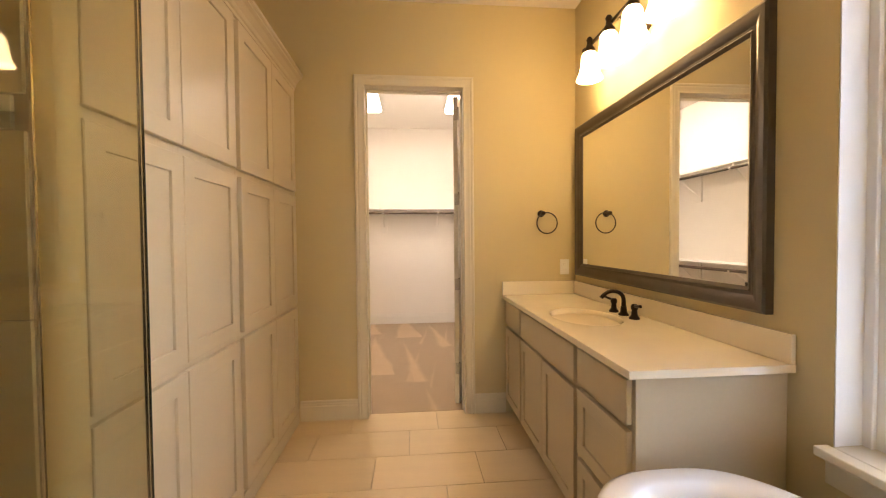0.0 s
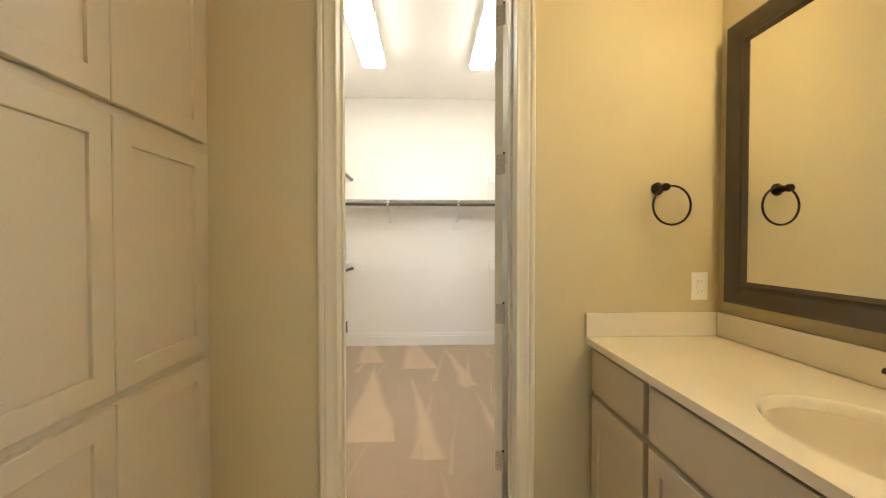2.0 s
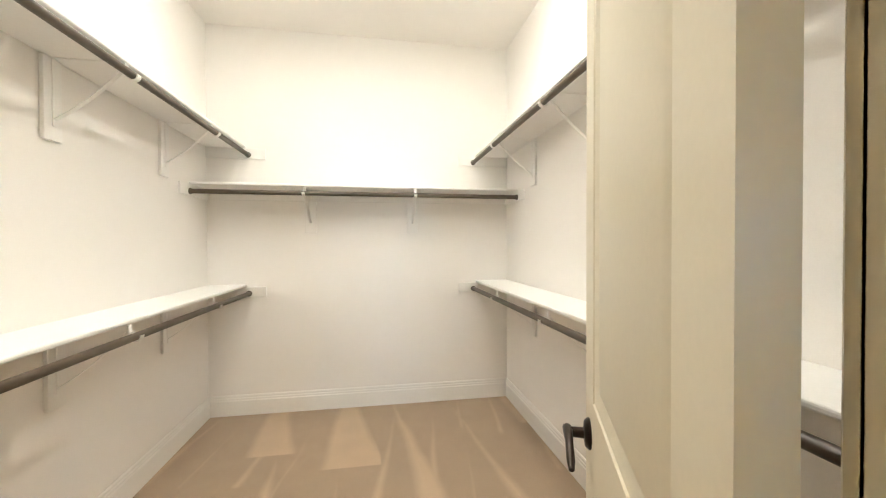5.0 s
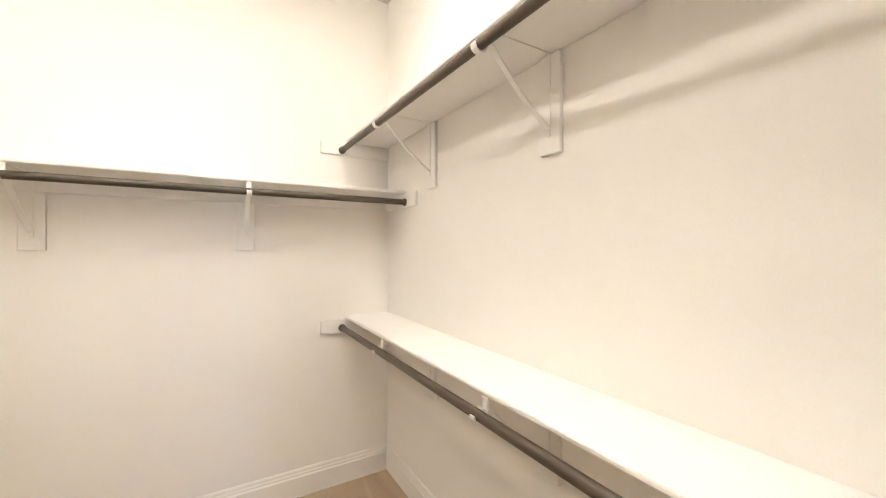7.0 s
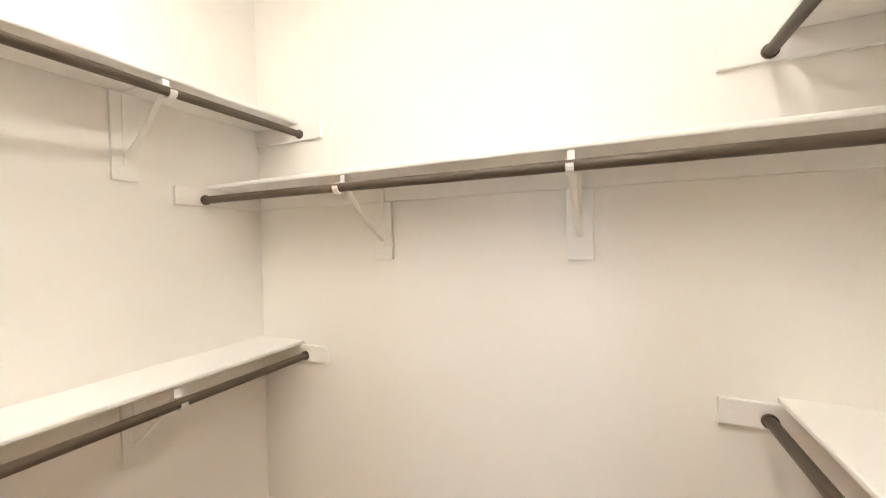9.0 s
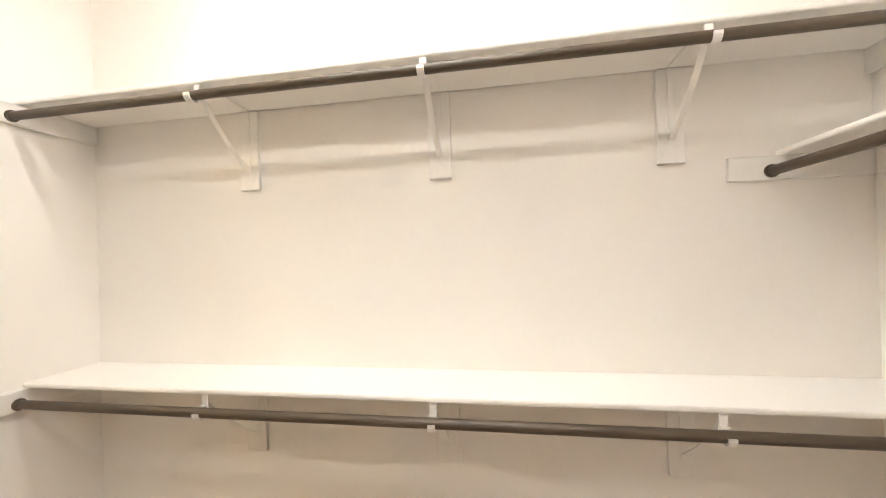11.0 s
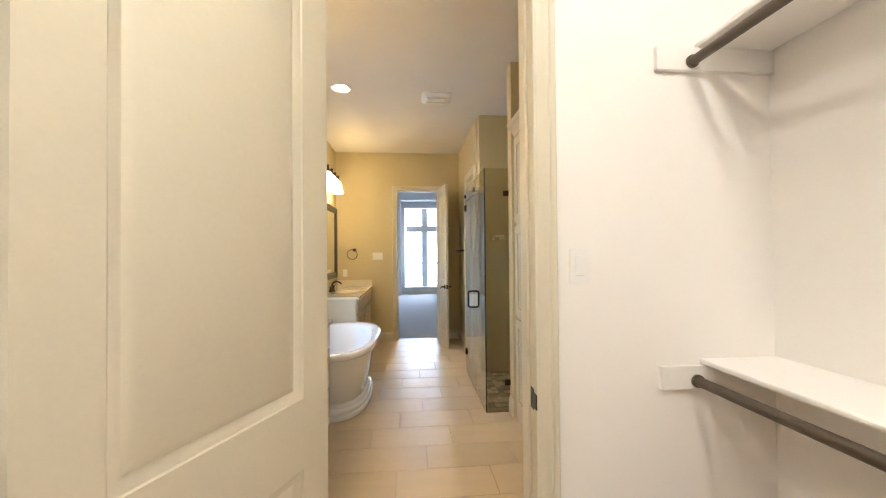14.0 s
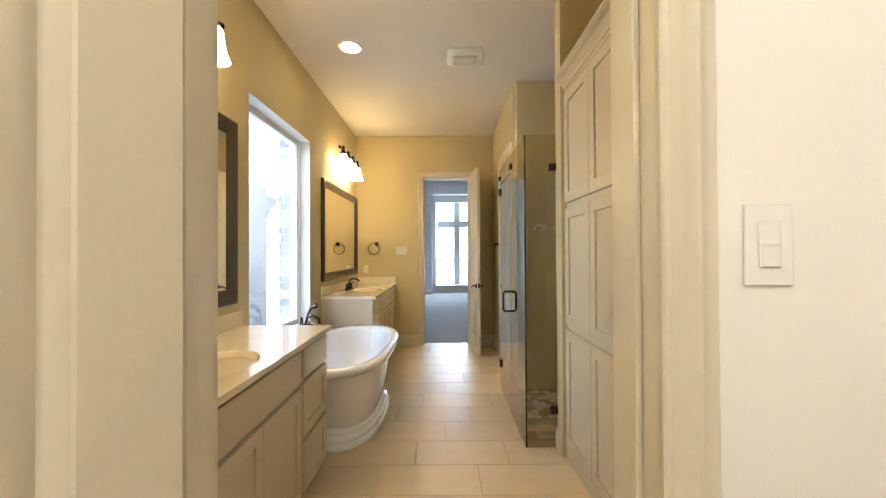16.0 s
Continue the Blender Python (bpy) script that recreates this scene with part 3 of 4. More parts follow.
def faucet(y, z=0.8955, x=1.145):
    f = thing("faucet", (x, y, z), "dark bronze widespread bathroom faucet with two lever handles", "faucet", "vanity faucets")
    T = Matrix.Translation
    bm = lathe(bmesh.new(), [(0.027, z), (0.027, z + 0.008), (0.018, z + 0.018), (0.015, z + 0.05)], 20, T((x, y, 0)), close=True)
    arc = [(x, y, z + 0.04), (x, y, z + 0.085)] + [(x - 0.062 + 0.062 * math.cos(a), y, z + 0.085 + 0.048 * math.sin(a)) for a in (0.4, 0.8, 1.2, 1.6, 2.0, 2.4)] + [(x - 0.128, y, z + 0.098)]
    tube(bm, arc, 0.013, 12, [0.0125, 0.0115, 0.011, 0.011, 0.0105, 0.0105, 0.010, 0.010, 0.011])
    part("spout", bm, M_BRONZE, f, "", 50)
    for s in (-1, 1):
        yy = y + s * 0.10
        bm = lathe(bmesh.new(), [(0.026, z), (0.026, z + 0.007), (0.016, z + 0.02), (0.013, z + 0.045), (0.018, z + 0.055), (0.018, z + 0.068), (0.010, z + 0.078)], 18, T((x, yy, 0)), close=True)
        h = part("handle_base", bm, M_BRONZE, f, "", 50)
        part("lever", tube(bmesh.new(), [(x, yy, z + 0.066), (x - 0.01, yy + s * 0.035, z + 0.072), (x - 0.015, yy + s * 0.075, z + 0.078)], 0.007, 10, [0.009, 0.007, 0.008]), M_BRONZE, h, "", 50)


vanity("vanity_cabinet", -1.665, -0.001, False, "cream painted vanity cabinet with a drawer stack beside the tub")
worktop(-1.68, -0.002, 0.0, -0.845, "glossy cream countertop with a moulded oval sink")
faucet(-0.845)
vanity("vanity_cabinet", -4.829, -3.235, True, "cream painted vanity cabinet beside the bedroom door")
worktop(-4.828, -3.22, YF, -3.99, "glossy cream countertop with a moulded oval sink")
faucet(-3.99)


def wall_mirror(y0, y1, z0, z1, label):
    m = thing("wall_mirror", (XR, (y0 + y1) / 2, z0), label, "mirror", "vanity mirrors")
    w, x = 0.088, XR - 0.002
    bm = bmesh.new()
    # mitred frame from a stepped section: (in from the outer edge, depth)
    sec = [(0.0, 0.0), (0.0, 0.030), (0.010, 0.036), (0.030, 0.034), (0.058, 0.020), (0.070, 0.020), (0.074, 0.024), (w, 0.014), (w, 0.0)]
    rings = []
    for i, d in sec:
        rings.append([bm.verts.new((x - d, yy, zz)) for yy, zz in ((y0 + i, z0 + i), (y1 - i, z0 + i), (y1 - i, z1 - i), (y0 + i, z1 - i))])
    for a, b in zip(rings, rings[1:]):
        for k in range(4):
            bm.faces.new((a[k], a[(k + 1) % 4], b[(k + 1) % 4], b[k]))
    part("frame", bm, M_FRAME, m, "dark brown lacquered moulded frame", 25)
    part("glass", boxed(x - 0.012, x - 0.001, y0 + w - 0.004, y1 - w + 0.004, z0 + w - 0.004, z1 - w + 0.004), M_MIRROR, m, "clear mirror glass")


wall_mirror(-1.60, -0.065, 1.045, 2.13, "large mirror in a dark brown frame above the vanity")
wall_mirror(-4.77, -3.235, 1.045, 2.13, "large mirror in a dark brown frame above the vanity")


def vanity_light(yc):
    v = thing("vanity_light", (XR, yc, 2.5), "four-bulb vanity light, dark bronze bar with lit frosted bell shades", "wall lamp", "vanity lights")
    xb, zb = 1.135, 2.535
    bm = lathe(bmesh.new(), [((0.06, 0.10), 0), ((0.06, 0.10), 0.012), ((0.045, 0.085), 0.024), ((0.012, 0.02), 0.03)], 28, Matrix.Translation((XR - 0.001, yc, zb - 0.08)) @ pose(0, 0, 0, 0, -90, 0), close=True)
    part("backplate", bm, M_BRONZE, v, "oval dark bronze backplate", 40)
    bm = tube(bmesh.new(), [(xb, yc - 0.43, zb), (xb, yc + 0.43, zb)], 0.011, 12)
    for s in (-1, 1):
        lathe(bm, [(0.004, -0.02), (0.017, -0.012), (0.017, 0.0), (0.010, 0.012)], 14, Matrix.Translation((xb, yc + s * 0.435, zb)) @ pose(0, 0, 0, 90 * s, 0, 0), close=True)
        tube(bm, [(XR - 0.02, yc + s * 0.05, zb - 0.05), (xb + 0.05, yc + s * 0.05, zb - 0.03), (xb, yc + s * 0.05, zb)], 0.008, 8)
    part("bar", bm, M_BRONZE, v, "", 50)
    for k in (-1.5, -0.5, 0.5, 1.5):
        y = yc + k * 0.232
        T = Matrix.Translation((xb - 0.015, y, 0))
        bm = lathe(bmesh.new(), [(0.012, zb + 0.035), (0.02, zb + 0.02), (0.014, zb + 0.005), (0.02, zb - 0.02), (0.034, zb - 0.04), (0.036, zb - 0.06)], 18, T, close=True)
        h = part("socket_cup", bm, M_BRONZE, v, "", 50)
        zs = [(0.034, zb - 0.058), (0.046, zb - 0.075), (0.050, zb - 0.11), (0.054, zb - 0.15), (0.064, zb - 0.19), (0.080, zb - 0.225), (0.077, zb - 0.226), (0.058, zb - 0.185), (0.048, zb - 0.14), (0.045, zb - 0.08), (0.03, zb - 0.062)]
        part("shade", lathe(bmesh.new(), zs, 24, T), M_SHADE, v, "lit frosted glass bell shade", 60)


vanity_light(-0.845)
vanity_light(-3.99)


def towel_ring(y, out, x=1.01, z=1.505):
    t = thing("towel_ring", (x, y, z), "dark bronze towel ring on the beige wall", "towel ring", "towel rings")
    bm = lathe(bmesh.new(), [(0.026, 0), (0.026, 0.008), (0.016, 0.016), (0.012, 0.05), (0.017, 0.055), (0.014, 0.068)], 20, Matrix.Translation((x - 0.03, y, z)) @ pose(0, 0, 0, -90 * out, 0, 0), close=True)
    part("post", bm, M_BRONZE, t, "", 50)
    part("ring", ring_bar(bmesh.new(), (x, y + out * 0.052, z - 0.072), 0.078, 0.0045), M_BRONZE, t, "", 80)


towel_ring(-0.001, -1, 1.008)
towel_ring(YF + 0.001, 1, 0.985, 1.475)


def wall_plate(name, cx, cz, y, out, kind, gangs=1, label=""):
    p = thing(name, (cx, y, cz), label, "outlet" if kind == "outlet" else "light switch", "wall plates")
    w, h = 0.07 + 0.046 * (gangs - 1), 0.116
    def sl(x0, x1, z0, z1, d0, d1, bev=0.0015):
        a, b = sorted((y + out * d0, y + out * d1))
        return boxed(x0, x1, a, b, z0, z1, bevel=bev)
    plate = part("plate", sl(cx - w / 2, cx + w / 2, cz - h / 2, cz + h / 2, 0.0005, 0.0052, 0.002), M_PLASTIC, p)
    for g in range(gangs):
        x = cx + (g - (gangs - 1) / 2) * 0.046
        if kind == "switch":
            bm = sl(x - 0.016, x + 0.016, cz - 0.033, cz + 0.033, 0.005, 0.0075)
            part("rocker", bm, M_PLASTIC, plate)
            bm = sl(x - 0.013, x + 0.013, cz - 0.031, cz + 0.0, 0.0070, 0.0086, 0.0006)
            part("rocker_key", bm, M_PLASTIC, plate)
            # grey strip put in for the shade under the key
            part("shadow_gap", sl(x - 0.014, x + 0.014, cz - 0.0325, cz - 0.0313, 0.0055, 0.0082, 0), M_SLOT_SHADE, plate)
        else:
            part("face", sl(x - 0.0165, x + 0.0165, cz - 0.0335, cz + 0.0335, 0.005, 0.0076), M_PLASTIC, plate)
            for dz in (-0.004, 0.004):
                part("test_button", sl(x - 0.007, x + 0.007, cz + dz - 0.0025, cz + dz + 0.0025, 0.007, 0.0088, 0.0006), M_PLASTIC, plate)
            for dz in (-0.02, 0.02):
                part("socket", sl(x - 0.016, x + 0.016, cz + dz - 0.012, cz + dz + 0.012, 0.005, 0.0079), M_PLASTIC, plate)
                # raised grey bars stand for the shade inside the two slots
                bm = sl(x - 0.008, x - 0.006, cz + dz - 0.004, cz + dz + 0.006, 0.0078, 0.0085, 0)
                a = sl(x + 0.006, x + 0.008, cz + dz - 0.004, cz + dz + 0.006, 0.0078, 0.0085, 0)
                tmp = bpy.data.meshes.new("slot")
                a.to_mesh(tmp)
                a.free()
                bm.from_mesh(tmp)
                part("slot", bm, M_SLOT_SHADE, plate)


wall_plate("electrical_outlet", 1.163, 1.10, 0, -1, "outlet", 1, "white electrical outlet beside the vanity mirror")
wall_plate("electrical_outlet", 1.105, 1.105, YF, 1, "outlet", 1, "white electrical outlet beside the vanity mirror")
wall_plate("light_switch", 0.59, 1.372, YF, 1, "switch", 3, "white triple rocker switch beside the bedroom door")
wall_plate("light_switch", -0.487, 1.352, DW, 1, "switch", 1, "white rocker light switch beside the closet door")
wall_plate("electrical_outlet", -0.767, 0.396, DW, 1, "outlet", 1, "white electrical outlet low on the closet wall")

# ---------- linen cabinets ----------
FACE = -0.835


def linen(y0, y1, label):
    c = thing("linen_cabinet", (-1.12, (y0 + y1) / 2, 0), label, "cabinet", "built-in linen cabinets")
    bm = boxed(-1.419, FACE, y0, y1, 0.0, 2.40, bevel=0.001)
    part("plinth", boxed(FACE + 0.0005, FACE + 0.014, y0, y1, 0.0, 0.088, bevel=0.003), M_CAB, c)
    part("body", bm, M_CAB, c)
    mid = (y0 + y1) / 2
    for z0, z1 in ((0.10, 0.845), (0.875, 1.625), (1.66, 2.37)):
        for a, b in ((y0 + 0.022, mid - 0.002), (mid + 0.002, y1 - 0.022)):
            bm = shaker(a, b, z0, z1, 0.021, 0.066, 0.010)
            part("door", moved(bm, Matrix(((0, -1, 0, FACE + 0.0005), (1, 0, 0, 0), (0, 0, 1, 0), (0, 0, 0, 1)))), M_CAB, c)
    return c


linen(-1.812, -0.934, "tall cream built-in linen cabinet with six shaker doors")
linen(-0.932, -0.03, "tall cream built-in linen cabinet with six shaker doors")
solid("trim", boxed(-1.419, FACE, -0.029, -0.001, 0, 2.40), M_CAB, "cream filler strip beside the cabinets", "trim")
CROWN = [(0, 0), (0.012, 0.0), (0.012, 0.018), (0.020, 0.024), (0.024, 0.045), (0.045, 0.072), (0.062, 0.082), (0.062, 0.092), (0.072, 0.100), (0.072, 0.116), (0, 0.116)]
solid("trim", profile_run(bmesh.new(), CROWN, (FACE, -1.812, 2.385), (FACE, -0.001, 2.385), (1, 0)), M_CAB, "cream crown moulding along the cabinet tops", "trim")
solid("trim", boxed(-1.419, FACE - 0.0005, -1.812, -0.001, 2.4005, 2.425), M_CAB, "cream cabinet top board", "trim")

# ---------- shower ----------
GX, GY0, GY1, GYS, GT = -0.585, -3.07, -1.935, -2.46, 2.152
sh = thing("shower_enclosure", (GX, -2.5, 0), "frameless clear glass shower enclosure with dark hardware", "shower enclosure")


def pane(name, x0, x1, y0, y1, z0, z1):
    p = part(name, boxed(x0, x1, y0, y1, z0, z1, bevel=0.001), M_GLASS, sh)
    return p


ret = pane("return_panel", -0.798, GX - 0.006, GY1 - 0.005, GY1 + 0.005, 0.004, GT)
fix = pane("fixed_panel", GX - 0.005, GX + 0.005, GYS + 0.002, GY1 + 0.005, 0.004, GT)
trn = pane("transom_panel", GX - 0.005, GX + 0.005, GY0, GYS - 0.002, 2.005, GT)
dr = pane("glass_door", GX - 0.005, GX + 0.005, GY0 + 0.004, GYS - 0.002, 0.012, 1.995)
part("glass_edge", boxed(GX - 0.006, GX + 0.0055, GY1 + 0.0053, GY1 + 0.0072, 0.004, GT), M_EDGE, fix, "dark polished glass edge")
part("glass_edge", boxed(GX - 0.004, GX + 0.004, GYS - 0.0015, GYS + 0.0015, 0.012, GT), M_EDGE, dr, "dark glass edge")
part("glass_edge", boxed(GX - 0.004, GX + 0.004, GY0 + 0.004, GYS - 0.003, 1.998, 2.003), M_EDGE, trn, "dark glass edge")
for z in (0.26, 1.93):
    part("clamp", boxed(-0.802, -0.752, GY1 - 0.016, GY1 + 0.016, z - 0.024, z + 0.024, bevel=0.003), M_BRONZE, ret, "dark bronze wall clamp")
    part("hinge", boxed(GX - 0.018, GX + 0.018, GY0 - 0.006, GY0 + 0.055, z - 0.035, z + 0.035, bevel=0.003), M_BRONZE, dr, "dark bronze hinge")
part("clamp", boxed(GX - 0.016, GX + 0.016, GYS - 0.03, GYS + 0.03, 2.03, 2.075, bevel=0.003), M_BRONZE, trn, "dark bronze clamp")
part("clamp", boxed(GX - 0.016, GX + 0.016, GY0 - 0.006, GY0 + 0.03, 2.05, 2.09, bevel=0.003), M_BRONZE, trn, "dark bronze clamp")
bm = bmesh.new()
for s in (-1, 1):
    pts = [(GX + s * 0.006, -2.53, 0.845), (GX + s * 0.045, -2.53, 0.845), (GX + s * 0.058, -2.53, 0.86), (GX + s * 0.058, -2.53, 0.995), (GX + s * 0.045, -2.53, 1.01), (GX + s * 0.006, -2.53, 1.01)]
    tube(bm, pts, 0.0095, 10)
part("pull_handle", bm, M_BRONZE, dr, "dark bronze D-shaped pull handle", 60)
# shower linings
wsn = solid("wall_shower_north", boxed(-1.8, -0.801, -1.942, -1.931, 0, 2.30), M_GROUT, "beige tiled shower wall", "wall")
wss = solid("wall_shower_south", boxed(-1.8, -0.762, -3.074, -3.064, 0, 2.30), M_GROUT, "beige tiled shower wall", "wall")
vp = thing("shower_valve", (-1.2, -3.05, 1.25), "satin metal shower valve on the tiled wall", "shower valve")
bm = lathe(bmesh.new(), [(0.07, 0), (0.07, 0.008), (0.03, 0.02), (0.025, 0.06)], 20, Matrix.Translation((-1.2, -3.063, 1.25)) @ pose(0, 0, 0, -90, 0, 0), close=True)
part("trim_plate", bm, M_STEEL, vp, "", 40)
part("lever", tube(bmesh.new(), [(-1.2, -3.01, 1.25), (-1.2, -2.99, 1.16)], 0.008), M_STEEL, vp)
tb = thing("towel_bar", (-0.72, -4.3, 1.45), "dark bronze towel bar on the beige wall", "towel bar")
bm = tube(bmesh.new(), [(-0.675, -4.68, 1.45), (-0.675, -4.22, 1.45)], 0.008)
part("bar", bm, M_BRONZE, tb, "", 50)
for y in (-4.66, -4.24):
    part("post", tube(bmesh.new(), [(-0.744, y, 1.45), (-0.735, y, 1.45), (-0.735, y, 1.45 + 1e-4), (-0.67, y, 1.45)], 0.012, 12, [0.024, 0.022, 0.012, 0.012]), M_BRONZE, tb, "", 50)

# ---------- bathtub ----------
tub = thing("bathtub", (0.77, -2.44, 0), "white glossy freestanding pedestal bathtub under the window", "bathtub")
TC = Matrix.Translation((0.77, -2.465, 0))
outer = [((0.308, 0.583), 0.0), ((0.312, 0.587), 0.006), ((0.312, 0.587), 0.036), ((0.309, 0.584), 0.042), ((0.298, 0.573), 0.046), ((0.298, 0.573), 0.052), ((0.302, 0.577), 0.064), ((0.298, 0.573), 0.080), ((0.286, 0.560), 0.090), ((0.281, 0.555), 0.093), ((0.281, 0.555), 0.100), ((0.276, 0.550), 0.116), ((0.266, 0.537), 0.128), ((0.262, 0.532), 0.14)]
part("pedestal", lathe(bmesh.new(), outer, 72, TC, power=2.5), M_TUB, tub, "stepped white pedestal base", 50)
shell = [((0.262, 0.53), 0.13), ((0.275, 0.55), 0.17), ((0.295, 0.60), 0.27), ((0.312, 0.645), 0.40), ((0.328, 0.685), 0.52), ((0.333, 0.697), 0.542), ((0.345, 0.715), 0.540), ((0.374, 0.752), 0.546), ((0.386, 0.764), 0.560), ((0.389, 0.767), 0.578), ((0.384, 0.762), 0.594), ((0.366, 0.744), 0.603), ((0.335, 0.705), 0.602), ((0.318, 0.688), 0.592), ((0.308, 0.675), 0.57), ((0.295, 0.645), 0.45), ((0.275, 0.60), 0.32), ((0.24, 0.53), 0.22), ((0.17, 0.43), 0.18), ((0.02, 0.05), 0.175)]
part("shell", lathe(bmesh.new(), shell, 72, TC, power=2.8), M_TUB, tub, "", 50)
part("drain", lathe(bmesh.new(), [(0.001, 0.185), (0.03, 0.185), (0.034, 0.178)], 20, Matrix.Translation((0.77, -2.3, 0))), M_BRONZE, tub, "bronze drain", 40)
tf = thing("tub_filler", (1.19, -2.62, 0), "dark bronze floor-mounted tub filler with a hand shower", "tub faucet")
bm = bmesh.new()
for y in (-2.69, -2.55):
    tube(bm, [(1.19, y, 0.0), (1.19, y, 0.70)], 0.012, 10)
tube(bm, [(1.19, -2.73, 0.70), (1.19, -2.51, 0.70)], 0.02, 12)
part("body", bm, M_BRONZE, tf, "", 50)
part("spout", tube(bmesh.new(), [(1.19, -2.62, 0.70), (1.17, -2.62, 0.78), (1.12, -2.62, 0.80), (1.07, -2.62, 0.77), (1.06, -2.62, 0.73)], 0.013, 12), M_BRONZE, tf, "", 60)
part("hand_shower", tube(bmesh.new(), [(1.19, -2.66, 0.72), (1.18, -2.66, 0.80), (1.15, -2.66, 0.86), (1.10, -2.66, 0.885)], 0.012, 12, [0.010, 0.011, 0.014, 0.026]), M_BRONZE, tf, "", 60)
part("hose", tube(bmesh.new(), [(1.19, -2.58, 0.70), (1.19, -2.56, 0.79), (1.19, -2.54, 0.80), (1.19, -2.52, 0.74), (1.19, -2.51, 0.4), (1.19, -2.55, 0.25)], 0.007, 8), M_BRONZE, tf, "", 60)
for y in (-2.73, -2.51):
    part("cross_handle", box(boxed(1.155, 1.225, y - 0.006, y + 0.006, 0.694, 0.706, bevel=0.003), 1.184, 1.196, y - 0.006, y + 0.006, 0.665, 0.735, 0.003), M_BRONZE, tf)

# ---------- bathroom ceiling fixtures ----------
rl = thing("recessed_light", (0.74, -2.43, H), "lit recessed ceiling downlight with a white ring", "ceiling light")
part("trim_ring", lathe(bmesh.new(), [(0.105, H - 0.001), (0.103, H - 0.010), (0.085, H - 0.013), (0.078, H - 0.006), (0.078, H - 0.001)], 36, Matrix.Translation((0.74, -2.43, 0))), M_PLASTIC, rl, "", 40)
part("baffle", lathe(bmesh.new(), [(0.078, H - 0.006), (0.066, H - 0.003), (0.056, H - 0.0015)], 36, Matrix.Translation((0.74, -2.43, 0))), M_PLASTIC, rl, "white reflector cone", 40)
part("bulb", lathe(bmesh.new(), [(0.058, H - 0.004), (0.05, H - 0.012), (0.03, H - 0.017), (0.001, H - 0.018)], 28, Matrix.Translation((0.74, -2.43, 0))), M_CAN, rl, "lit lamp face", 60)
vf = thing("exhaust_fan", (-0.21, -2.60, H), "cream ceiling exhaust fan grille with slots", "ceiling vent")
VT = Matrix.Translation((-0.215, -2.605, 0))
part("cover", lathe(bmesh.new(), [((0.155, 0.145), H - 0.001), ((0.155, 0.145), H - 0.010), ((0.148, 0.138), H - 0.017), ((0.11, 0.10), H - 0.026), ((0.05, 0.045), H - 0.030), ((0.001, 0.001), H - 0.031)], 48, VT, power=7), M_PLASTIC, vf, "domed cream plastic cover", 30)
# darker cream strips put each air slot's shade into the colour
for yy in (-0.058, 0.058):
    part("slot", lathe(bmesh.new(), [((0.105, 0.014), H - 0.035), ((0.105, 0.014), H - 0.018)], 32, Matrix.Translation((-0.215, -2.605 + yy, 0)), power=5, close=True), M_TRIM, vf, "air slot, its shade put in as darker cream")
for k in range(3):
    part("louvre", boxed(-0.305, -0.125, -2.632 + k * 0.022, -2.622 + k * 0.022, H - 0.036, H - 0.027, bevel=0.002), M_PLASTIC, vf)

